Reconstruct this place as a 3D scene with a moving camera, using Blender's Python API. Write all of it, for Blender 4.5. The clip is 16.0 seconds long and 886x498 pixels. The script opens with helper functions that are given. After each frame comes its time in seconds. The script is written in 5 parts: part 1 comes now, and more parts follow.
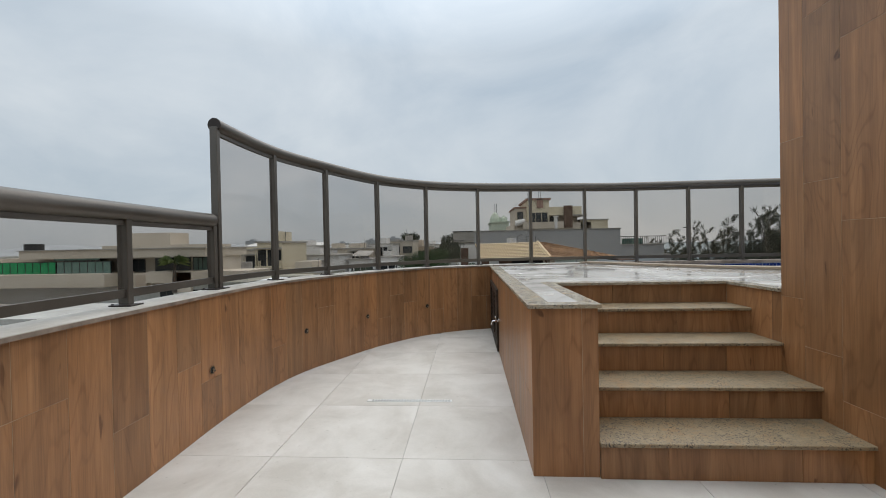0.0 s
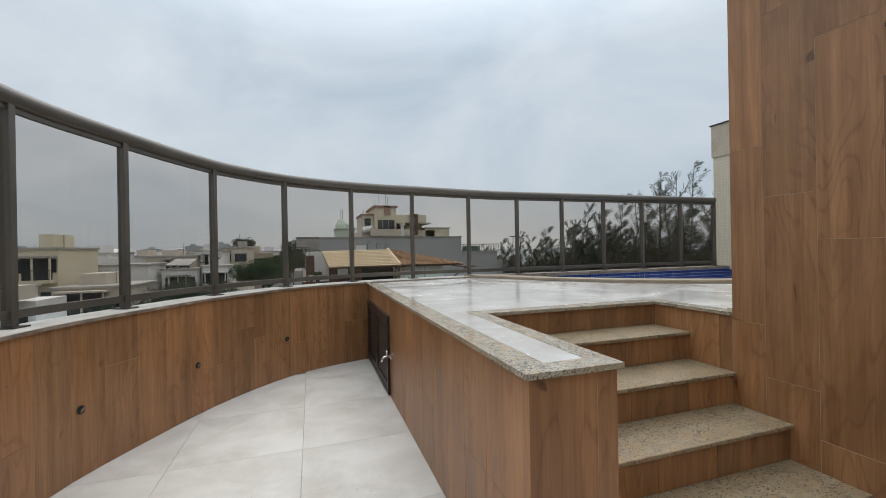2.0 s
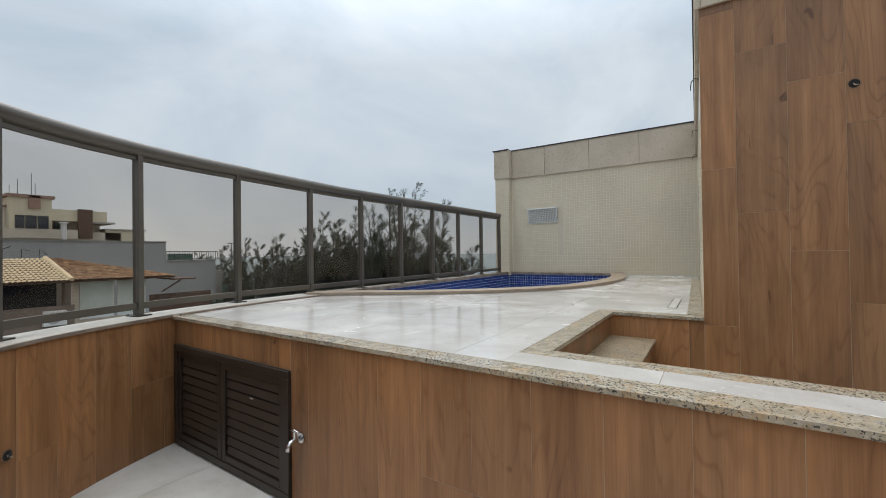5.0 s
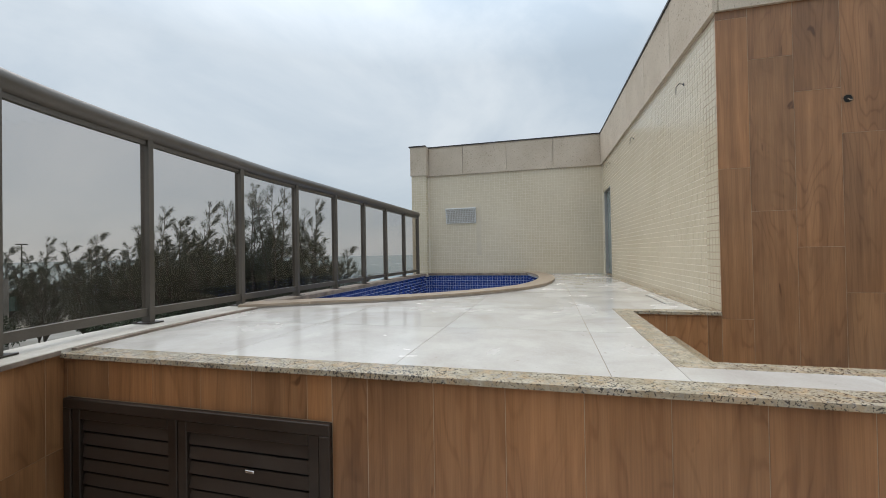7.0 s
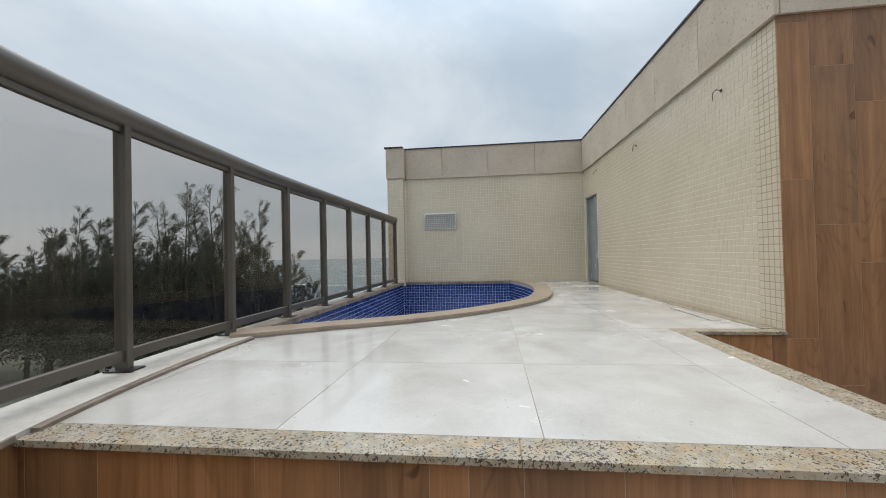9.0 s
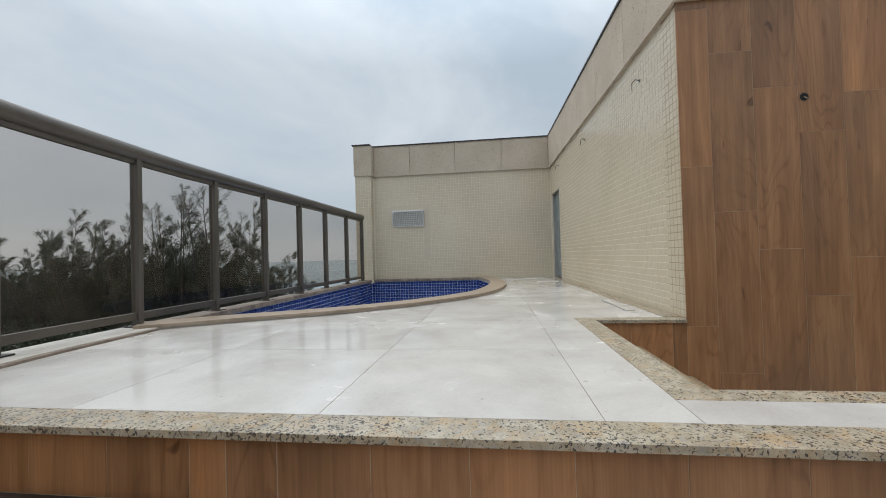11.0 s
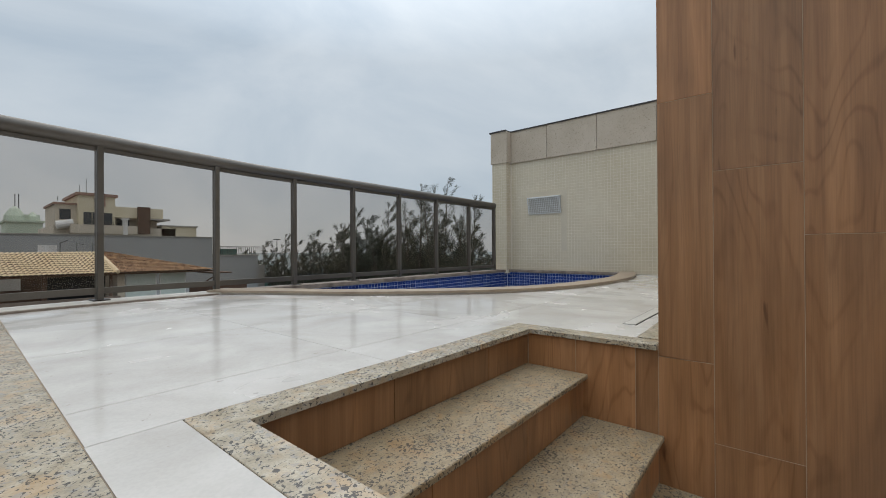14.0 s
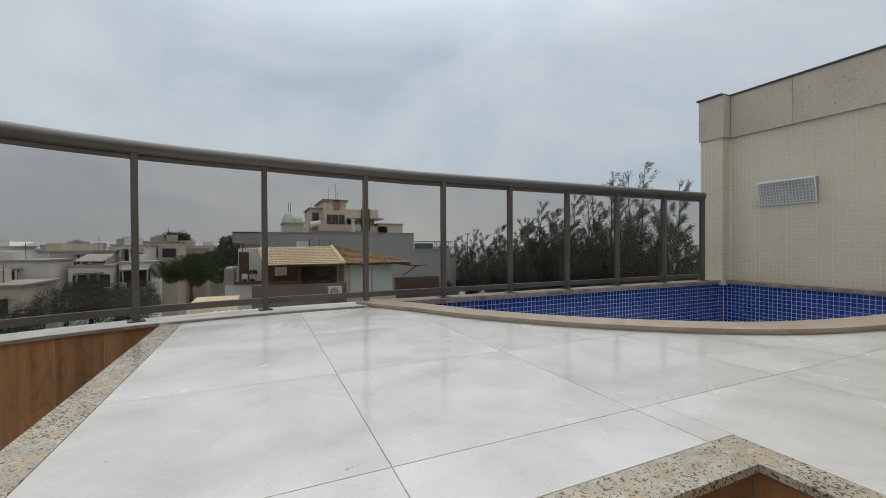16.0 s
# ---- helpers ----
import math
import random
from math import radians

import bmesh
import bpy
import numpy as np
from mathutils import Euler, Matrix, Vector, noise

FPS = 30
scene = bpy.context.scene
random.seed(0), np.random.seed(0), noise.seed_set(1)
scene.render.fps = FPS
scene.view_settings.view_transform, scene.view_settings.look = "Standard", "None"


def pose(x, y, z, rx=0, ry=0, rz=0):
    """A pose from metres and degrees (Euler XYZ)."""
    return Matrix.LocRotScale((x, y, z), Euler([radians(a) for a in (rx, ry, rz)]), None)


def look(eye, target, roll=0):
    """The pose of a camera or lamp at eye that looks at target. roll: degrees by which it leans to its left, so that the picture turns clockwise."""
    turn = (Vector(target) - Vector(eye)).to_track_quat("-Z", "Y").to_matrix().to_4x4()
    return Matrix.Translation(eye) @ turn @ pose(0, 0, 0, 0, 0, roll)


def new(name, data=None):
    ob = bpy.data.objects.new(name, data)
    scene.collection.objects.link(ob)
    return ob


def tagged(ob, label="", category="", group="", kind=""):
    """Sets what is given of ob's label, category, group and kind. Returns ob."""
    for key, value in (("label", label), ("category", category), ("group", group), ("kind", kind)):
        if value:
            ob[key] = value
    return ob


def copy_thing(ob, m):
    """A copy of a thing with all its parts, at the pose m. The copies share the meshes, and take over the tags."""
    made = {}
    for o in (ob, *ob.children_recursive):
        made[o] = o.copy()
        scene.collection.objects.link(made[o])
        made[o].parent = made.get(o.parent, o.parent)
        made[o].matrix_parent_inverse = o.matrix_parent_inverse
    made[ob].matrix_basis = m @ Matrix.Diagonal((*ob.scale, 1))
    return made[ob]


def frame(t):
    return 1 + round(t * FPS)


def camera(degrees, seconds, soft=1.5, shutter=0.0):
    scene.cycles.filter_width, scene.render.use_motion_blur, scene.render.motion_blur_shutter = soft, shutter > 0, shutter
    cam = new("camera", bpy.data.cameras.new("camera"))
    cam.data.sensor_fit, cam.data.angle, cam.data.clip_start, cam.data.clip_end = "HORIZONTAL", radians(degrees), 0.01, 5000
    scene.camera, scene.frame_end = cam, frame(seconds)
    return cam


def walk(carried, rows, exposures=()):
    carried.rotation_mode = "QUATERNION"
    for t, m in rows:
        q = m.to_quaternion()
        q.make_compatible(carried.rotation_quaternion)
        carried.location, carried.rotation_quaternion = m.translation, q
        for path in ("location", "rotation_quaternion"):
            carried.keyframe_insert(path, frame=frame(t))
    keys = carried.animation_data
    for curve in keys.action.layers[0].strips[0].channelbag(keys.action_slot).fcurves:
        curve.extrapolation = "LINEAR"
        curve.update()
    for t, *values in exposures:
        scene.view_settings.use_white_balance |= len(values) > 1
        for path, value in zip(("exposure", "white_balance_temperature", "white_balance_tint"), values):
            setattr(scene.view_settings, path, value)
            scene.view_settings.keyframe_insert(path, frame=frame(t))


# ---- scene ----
cam = camera(95.4, 16.0, soft=0.95)
PATH = [
    (0, (-0.042, -0.012, 1.266), (-0.171, 1.984, 1.246), -1.1),
    (0.5, (-0.075, 0.269, 1.288), (-0.105, 2.269, 1.273), -1.2),
    (1, (-0.12, 0.507, 1.326), (0.028, 2.501, 1.315), -1.2),
    (1.5, (-0.256, 0.765, 1.341), (0.125, 2.729, 1.335), -1.1),
    (2, (-0.382, 1.023, 1.344), (0.239, 2.925, 1.343), -1),
    (2.5, (-0.523, 1.32, 1.348), (0.326, 3.131, 1.353), -1),
    (3, (-0.678, 1.612, 1.359), (0.369, 3.316, 1.366), -0.9),
    (3.5, (-0.808, 1.872, 1.337), (0.413, 3.456, 1.351), -0.9),
    (4, (-0.916, 2.186, 1.343), (0.477, 3.622, 1.356), -0.9),
    (4.5, (-1.019, 2.458, 1.369), (0.521, 3.734, 1.385), -0.8),
    (5.3, (-1.143, 2.922, 1.378), (0.593, 3.928, 1.398), -0.77),
    (6.2, (-1.169, 3.462, 1.354), (0.704, 4.172, 1.377), -0.92),
    (7, (-1.069, 3.894, 1.362), (0.865, 4.402, 1.382), -1),
    (7.5, (-0.966, 4.137, 1.387), (0.991, 4.547, 1.404), -1),
    (8, (-0.868, 4.33, 1.394), (1.102, 4.672, 1.415), -1.1),
    (8.6, (-0.796, 4.527, 1.427), (1.186, 4.802, 1.453), -1.21),
    (9.2, (-0.785, 4.626, 1.479), (1.203, 4.86, 1.511), -1.29),
    (9.9, (-0.789, 4.556, 1.509), (1.199, 4.775, 1.545), -1.39),
    (10.5, (-0.757, 4.287, 1.459), (1.229, 4.52, 1.495), -1.5),
    (11, (-0.703, 3.969, 1.375), (1.281, 4.223, 1.409), -1.6),
    (11.5, (-0.556, 3.658, 1.339), (1.422, 3.958, 1.37), -1.5),
    (12, (-0.46, 3.352, 1.327), (1.499, 3.754, 1.354), -1.3),
    (12.5, (-0.346, 3.068, 1.338), (1.571, 3.638, 1.364), -0.9),
    (13, (-0.171, 2.821, 1.348), (1.664, 3.617, 1.368), -0.8),
    (13.5, (0.01, 2.567, 1.327), (1.72, 3.604, 1.341), -0.5),
    (14, (0.234, 2.421, 1.313), (1.775, 3.696, 1.321), -0.3),
    (14.5, (0.497, 2.399, 1.308), (1.834, 3.886, 1.307), -0.2),
    (15, (0.698, 2.472, 1.296), (1.82, 4.128, 1.292), -0.2),
    (15.5, (0.794, 2.596, 1.336), (1.734, 4.361, 1.322), -0.2),
    (16, (0.895, 2.765, 1.471), (1.718, 4.588, 1.45), -0.3),
]
EXPOSURES = [(0.0, -0.04), (2.0, 0.01), (4.5, 0.03), (7.0, 0.08), (10.5, -0.02), (12.5, -0.08), (14.5, -0.12), (16.0, -0.2)]
walk(cam, [(t, look(eye, target, roll)) for t, eye, target, roll in PATH], EXPOSURES)

# ---- world, sun, exposure ----
world = bpy.data.worlds.new("overcast_sky")
scene.world = world
world.use_nodes = True
wt = world.node_tree
wt.nodes.clear()
w_out = wt.nodes.new("ShaderNodeOutputWorld")
w_bg = wt.nodes.new("ShaderNodeBackground")
w_sky = wt.nodes.new("ShaderNodeTexSky")
w_sky.sky_type, w_sky.sun_disc = "NISHITA", False
w_sky.sun_elevation, w_sky.sun_rotation = radians(65), radians(18)
w_co = wt.nodes.new("ShaderNodeTexCoord")
w_map = wt.nodes.new("ShaderNodeMapping")
w_map.inputs["Scale"].default_value = (1.0, 1.0, 1.9)
w_map.inputs["Location"].default_value = (3.1, 1.7, 0.4)
w_n = wt.nodes.new("ShaderNodeTexNoise")
w_n.inputs["Scale"].default_value, w_n.inputs["Detail"].default_value, w_n.inputs["Roughness"].default_value = 1.7, 7, 0.55
w_n.inputs["Distortion"].default_value = 0.5
w_ramp = wt.nodes.new("ShaderNodeValToRGB")
w_ramp.color_ramp.elements[0].position, w_ramp.color_ramp.elements[0].color = 0.36, (4.5, 5.3, 6.05, 1)
w_ramp.color_ramp.elements[1].position, w_ramp.color_ramp.elements[1].color = 0.66, (6.6, 7.15, 7.55, 1)
w_mix = wt.nodes.new("ShaderNodeMixRGB")
w_mix.inputs[0].default_value = 0.9
wt.links.new(w_co.outputs["Generated"], w_map.inputs[0])
wt.links.new(w_map.outputs[0], w_n.inputs["Vector"])
wt.links.new(w_n.outputs["Fac"], w_ramp.inputs[0])
wt.links.new(w_sky.outputs[0], w_mix.inputs[1])
wt.links.new(w_ramp.outputs[0], w_mix.inputs[2])
w_sep = wt.nodes.new("ShaderNodeSeparateXYZ")
w_up = wt.nodes.new("ShaderNodeValToRGB")
for e, (at, v) in zip([w_up.color_ramp.elements[0], w_up.color_ramp.elements.new(0.2), w_up.color_ramp.elements.new(0.45), w_up.color_ramp.elements.new(0.75), w_up.color_ramp.elements[-1]],
                      ((0.0, 0.30), (0.2, 0.325), (0.42, 0.36), (0.72, 0.72), (1.0, 1.0))):
    e.position, e.color = at, (v, v, v, 1)
w_lift = wt.nodes.new("ShaderNodeMixRGB")
w_lift.blend_type = "MULTIPLY"
w_lift.inputs[0].default_value = 1.0
wt.links.new(w_co.outputs["Generated"], w_sep.inputs[0])
wt.links.new(w_sep.outputs["Z"], w_up.inputs[0])
wt.links.new(w_mix.outputs[0], w_lift.inputs[1])
wt.links.new(w_up.outputs[0], w_lift.inputs[2])
wt.links.new(w_lift.outputs[0], w_bg.inputs["Color"])
w_bg.inputs["Strength"].default_value = 0.31
wt.links.new(w_bg.outputs[0], w_out.inputs[0])

sun = new("sun", bpy.data.lights.new("sun", "SUN"))
sun.data.energy, sun.data.angle, sun.data.color = 1.15, radians(70), (1.0, 0.92, 0.82)
sun.matrix_world = look((3, 9, 20), (0, 0, 0))


# ---- materials ----
def material(name, base, rough=0.6, metal=0.0):
    m = bpy.data.materials.new(name)
    m.use_nodes = True
    p = m.node_tree.nodes["Principled BSDF"]
    p.inputs["Base Color"].default_value = (*base, 1)
    p.inputs["Roughness"].default_value = rough
    p.inputs["Metallic"].default_value = metal
    return m, m.node_tree, p


def node(t, kind, **inputs):
    n = t.nodes.new(kind)
    for key, value in inputs.items():
        n.inputs[key.replace("_", " ")].default_value = value
    return n


def coords(t, scale=(1, 1, 1), shuffle=True, where="Object"):
    """Object coordinates, shifted by each object's random number so that alike pieces differ."""
    c = t.nodes.new("ShaderNodeTexCoord")
    mp = t.nodes.new("ShaderNodeMapping")
    mp.inputs["Scale"].default_value = scale
    t.links.new(c.outputs[where], mp.inputs[0])
    if shuffle:
        info = t.nodes.new("ShaderNodeObjectInfo")
        mul = t.nodes.new("ShaderNodeVectorMath")
        mul.operation = "SCALE"
        mul.inputs[0].default_value = (37.0, 53.0, 29.0)
        t.links.new(info.outputs["Random"], mul.inputs["Scale"])
        t.links.new(mul.outputs[0], mp.inputs["Location"])
    return mp.outputs[0]


def noise_of(t, vec, scale, detail=6, rough=0.55, distortion=0.0):
    n = node(t, "ShaderNodeTexNoise", Scale=scale, Detail=detail, Roughness=rough, Distortion=distortion)
    t.links.new(vec, n.inputs["Vector"])
    return n.outputs["Fac"]


def ramp(t, fac, *stops):
    r = t.nodes.new("ShaderNodeValToRGB")
    while len(r.color_ramp.elements) < len(stops):
        r.color_ramp.elements.new(0.5)
    for e, (p, c) in zip(r.color_ramp.elements, stops):
        e.position = p
        e.color = (*c, 1) if isinstance(c, tuple) else (c, c, c, 1)
    t.links.new(fac, r.inputs[0])
    return r.outputs[0]


def blend(t, a, b, fac, mode="MIX"):
    m = t.nodes.new("ShaderNodeMixRGB")
    m.blend_type = mode
    for i, v in ((0, fac), (1, a), (2, b)):
        if isinstance(v, (int, float)):
            m.inputs[i].default_value = v if i == 0 else (v, v, v, 1)
        elif isinstance(v, tuple):
            m.inputs[i].default_value = (*v, 1)
        else:
            t.links.new(v, m.inputs[i])
    return m.outputs[0]


def bump(t, p, height, strength=0.3, distance=0.002):
    b = node(t, "ShaderNodeBump", Strength=strength, Distance=distance)
    t.links.new(height, b.inputs["Height"])
    t.links.new(b.outputs[0], p.inputs["Normal"])


def mottled(name, low, high, rough=0.7, scale=3.0, fine=60.0, relief=0.25, metal=0.0, shuffle=True):
    """Paint, plaster, metal: two scales of variation and a fine relief."""
    m, t, p = material(name, low, rough, metal)
    v = coords(t, shuffle=shuffle)
    big, small = noise_of(t, v, scale, 5), noise_of(t, v, fine, 4)
    c = blend(t, ramp(t, big, (0.3, low), (0.7, high)), ramp(t, small, (0.3, 0.82), (0.7, 1.0)), 0.6, "MULTIPLY")
    t.links.new(c, p.inputs["Base Color"])
    r = ramp(t, big, (0.3, max(rough - 0.08, 0.02)), (0.7, min(rough + 0.08, 1.0)))
    t.links.new(r, p.inputs["Roughness"])
    bump(t, p, small, relief)
    return m


def wood_plank():
    """Wood-look porcelain: long grain, cathedral figure, knots, each plank of its own tone."""
    m, t, p = material("wood_plank_porcelain", (0.2, 0.1, 0.05), 0.42)
    streak = noise_of(t, coords(t, (1, 1, 0.045)), 26, 7, 0.6, 0.35)
    fine = noise_of(t, coords(t, (1, 1, 0.02)), 210, 4)
    band = noise_of(t, coords(t, (1, 1, 0.10)), 7.0, 3, 0.5, 0.2)
    warp = noise_of(t, coords(t, (1, 1, 0.20)), 3.0, 3, 0.45, 0.3)
    rings = t.nodes.new("ShaderNodeMath")
    rings.operation = "MULTIPLY"
    rings.inputs[1].default_value = 116.0
    t.links.new(warp, rings.inputs[0])
    wave = t.nodes.new("ShaderNodeMath")
    wave.operation = "SINE"
    t.links.new(rings.outputs[0], wave.inputs[0])
    figure = noise_of(t, coords(t, (1, 1, 0.3)), 4.5, 2)
    knots = noise_of(t, coords(t, (1, 1, 0.42)), 9.0, 2, 0.4, 0.8)
    ticks = noise_of(t, coords(t, (1, 1, 0.14)), 34.0, 2, 0.4)
    stain = noise_of(t, coords(t, (1, 1, 0.6)), 2.6, 4, 0.6)
    tone = t.nodes.new("ShaderNodeObjectInfo").outputs["Random"]
    c = ramp(t, streak, (0.30, (0.258, 0.124, 0.051)), (0.5, (0.320, 0.156, 0.066)), (0.70, (0.388, 0.198, 0.088)))
    c = blend(t, c, ramp(t, band, (0.32, (0.74, 0.71, 0.69)), (0.5, (1.0, 1.0, 1.0)), (0.68, (1.24, 1.23, 1.20))), 0.8, "MULTIPLY")
    lines = ramp(t, wave.outputs[0], (0.0, (1.0, 1.0, 1.0)), (0.7, (0.94, 0.92, 0.90)), (1.0, (0.62, 0.56, 0.50)))
    lines = blend(t, (1.0, 1.0, 1.0), lines, ramp(t, figure, (0.40, 0.08), (0.60, 0.52)))
    c = blend(t, c, lines, 1.0, "MULTIPLY")
    c = blend(t, c, ramp(t, knots, (0.215, (0.34, 0.27, 0.22)), (0.25, (1.0, 1.0, 1.0))), 0.85, "MULTIPLY")
    c = blend(t, c, ramp(t, ticks, (0.20, (0.42, 0.36, 0.32)), (0.25, (1.0, 1.0, 1.0))), 0.8, "MULTIPLY")
    c = blend(t, c, ramp(t, fine, (0.34, 0.74), (0.58, 1.0)), 0.6, "MULTIPLY")
    c = blend(t, c, ramp(t, stain, (0.32, (0.82, 0.82, 0.83)), (0.6, (1.05, 1.04, 1.03))), 0.8, "MULTIPLY")
    c = blend(t, c, ramp(t, tone, (0.0, (0.72, 0.72, 0.74)), (0.3, (1.0, 0.98, 0.97)), (0.5, (0.86, 0.89, 0.93)), (0.75, (1.12, 1.07, 1.02)), (1.0, (1.17, 1.16, 1.15))), 1.0, "MULTIPLY")
    t.links.new(c, p.inputs["Base Color"])
    t.links.new(ramp(t, streak, (0.3, 0.32), (0.7, 0.48)), p.inputs["Roughness"])
    bump(t, p, fine, 0.25, 0.001)
    return m


def granite(name, polished):
    """Cream granite: small irregular black flecks in loose clusters, grey grains, ochre patches; if not polished,
    rougher with stair shade in its colour.
    """
    m, t, p = material(name, (0.5, 0.43, 0.32), 0.25)
    v = coords(t, shuffle=False, where="Object")
    big, mid = noise_of(t, v, 5.0, 3, 0.55), noise_of(t, v, 22, 4, 0.6, 0.4)
    grain = noise_of(t, v, 190, 3, 0.6)
    black, grey, rust = noise_of(t, v, 112, 2, 0.5, 0.8), noise_of(t, v, 52, 4, 0.6, 0.5), noise_of(t, coords(t, (1, 1, 1.3), False), 13, 4, 0.6, 0.5)
    c = ramp(t, mid, (0.34, (0.315, 0.262, 0.185)), (0.5, (0.40, 0.34, 0.248)), (0.66, (0.475, 0.415, 0.32)))
    c = blend(t, c, ramp(t, grain, (0.34, 0.74), (0.58, 1.0)), 0.8, "MULTIPLY")
    c = blend(t, c, (0.47, 0.29, 0.135), ramp(t, rust, (0.50, 0.0), (0.66, 0.46)))
    c = blend(t, c, (0.27, 0.265, 0.265), ramp(t, grey, (0.56, 0.0), (0.63, 0.5)))
    clump = t.nodes.new("ShaderNodeMath")
    clump.operation = "MULTIPLY_ADD"
    clump.inputs[1].default_value = 0.28
    t.links.new(big, clump.inputs[0])
    t.links.new(black, clump.inputs[2])
    c = blend(t, c, (0.035, 0.033, 0.034), ramp(t, clump.outputs[0], (0.53, 0.86), (0.558, 0.0)))
    t.links.new(c, p.inputs["Base Color"])
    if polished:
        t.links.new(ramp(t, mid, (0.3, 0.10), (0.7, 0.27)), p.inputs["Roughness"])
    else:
        # same granite: stair shade and a warmer tint multiplied into the base colour
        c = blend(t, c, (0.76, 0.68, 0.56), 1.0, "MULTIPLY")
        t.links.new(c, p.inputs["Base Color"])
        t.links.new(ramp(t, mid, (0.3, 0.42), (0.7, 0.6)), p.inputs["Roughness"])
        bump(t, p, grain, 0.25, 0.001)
    return m


def floor_tile_material(name, low, high, wet):
    """Off-white porcelain with cloudy stains; wet: a smooth film in places."""
    m, t, p = material(name, low, 0.5)
    v = coords(t)
    cloud, fine, film = noise_of(t, v, 2.2, 6, 0.6, 0.4), noise_of(t, v, 130, 3), noise_of(t, t.nodes.new("ShaderNodeNewGeometry").outputs["Position"], 1.25, 5, 0.55, 0.5)
    c = ramp(t, cloud, (0.32, low), (0.62, high))
    c = blend(t, c, ramp(t, fine, (0.35, 0.90), (0.6, 1.0)), 0.5, "MULTIPLY")
    spots = noise_of(t, v, 34, 2)
    c = blend(t, c, ramp(t, spots, (0.25, (0.55, 0.52, 0.47)), (0.28, (1.0, 1.0, 1.0))), 0.5, "MULTIPLY")
    t.links.new(c, p.inputs["Base Color"])
    if wet:
        t.links.new(ramp(t, film, (0.40, 0.045), (0.50, 0.10), (0.515, 0.20), (0.66, 0.33)), p.inputs["Roughness"])
    else:
        t.links.new(ramp(t, film, (0.35, 0.38), (0.65, 0.55)), p.inputs["Roughness"])
    bump(t, p, fine, 0.08, 0.0006)
    return m


def mosaic(name, low, high, rough, island=True):
    """Small glazed tiles, each of its own tone."""
    m, t, p = material(name, low, rough)
    if island:
        rnd = t.nodes.new("ShaderNodeNewGeometry").outputs["Random Per Island"]
    else:
        rnd = t.nodes.new("ShaderNodeObjectInfo").outputs["Random"]
    v = coords(t, shuffle=False)
    c = ramp(t, rnd, (0.0, low), (1.0, high))
    c = blend(t, c, ramp(t, noise_of(t, v, 1.3, 5), (0.3, (0.86, 0.84, 0.80)), (0.7, (1.0, 1.0, 1.0))), 0.8, "MULTIPLY")
    t.links.new(c, p.inputs["Base Color"])
    t.links.new(ramp(t, rnd, (0.0, rough * 0.94), (1.0, rough * 1.06)), p.inputs["Roughness"])
    return m


def fascia_stone():
    """Pinkish washed aggregate with dark pits."""
    m, t, p = material("fascia_stone", (0.5, 0.43, 0.34), 0.85)
    v = coords(t)
    big, pits, grit = noise_of(t, v, 2.0, 5), noise_of(t, v, 44, 4, 0.6, 0.8), noise_of(t, v, 120, 3)
    c = ramp(t, big, (0.3, (0.47, 0.39, 0.30)), (0.7, (0.585, 0.50, 0.40)))
    c = blend(t, c, ramp(t, pits, (0.33, (0.28, 0.24, 0.20)), (0.41, (1.0, 1.0, 1.0))), 0.62, "MULTIPLY")
    c = blend(t, c, ramp(t, grit, (0.3, 0.75), (0.6, 1.0)), 0.7, "MULTIPLY")
    t.links.new(c, p.inputs["Base Color"])
    bump(t, p, pits, 0.5, 0.004)
    return m


def smoked_glass():
    m, t, p = material("smoked_glass", (0.6, 0.56, 0.52), 0.02)
    t.nodes.remove(p)
    clear = node(t, "ShaderNodeBsdfTransparent")
    clear.inputs["Color"].default_value = (0.83, 0.80, 0.775, 1)
    shine = node(t, "ShaderNodeBsdfGlossy", Roughness=0.02)
    facing = node(t, "ShaderNodeLayerWeight", Blend=0.5)
    power = t.nodes.new("ShaderNodeMath")
    power.operation = "POWER"
    power.inputs[1].default_value = 4.0
    scaled = t.nodes.new("ShaderNodeMath")
    scaled.operation = "MULTIPLY_ADD"
    scaled.inputs[1].default_value, scaled.inputs[2].default_value = 0.34, 0.022
    t.links.new(facing.outputs["Facing"], power.inputs[0])
    t.links.new(power.outputs[0], scaled.inputs[0])
    mix = t.nodes.new("ShaderNodeMixShader")
    t.links.new(scaled.outputs[0], mix.inputs[0])
    t.links.new(clear.outputs[0], mix.inputs[1])
    t.links.new(shine.outputs[0], mix.inputs[2])
    t.links.new(mix.outputs[0], t.nodes["Material Output"].inputs[0])
    return m


WOOD = wood_plank()
GRANITE = granite("polished_granite", True)
SHADED_TREAD_GRANITE = granite("shaded_rough_tread_granite", False)
FLOOR_TILE = floor_tile_material("floor_porcelain", (0.49, 0.452, 0.40), (0.645, 0.61, 0.56), False)
DECK_TILE = floor_tile_material("deck_porcelain", (0.475, 0.442, 0.403), (0.61, 0.58, 0.543), True)
GROUT = mottled("grout", (0.22, 0.21, 0.195), (0.34, 0.33, 0.31), 0.9)
CREAM_GROUT = mottled("cream_grout", (0.67, 0.60, 0.475), (0.73, 0.66, 0.535), 0.8, shuffle=False)
CREAM_MOSAIC = mosaic("cream_mosaic", (0.61, 0.53, 0.395), (0.635, 0.555, 0.42), 0.2)
BLUE_MOSAIC = mosaic("blue_mosaic", (0.010, 0.028, 0.155), (0.022, 0.058, 0.26), 0.14)
BLUE_PIECE = mosaic("blue_mosaic_piece", (0.010, 0.028, 0.155), (0.022, 0.058, 0.26), 0.14, island=False)
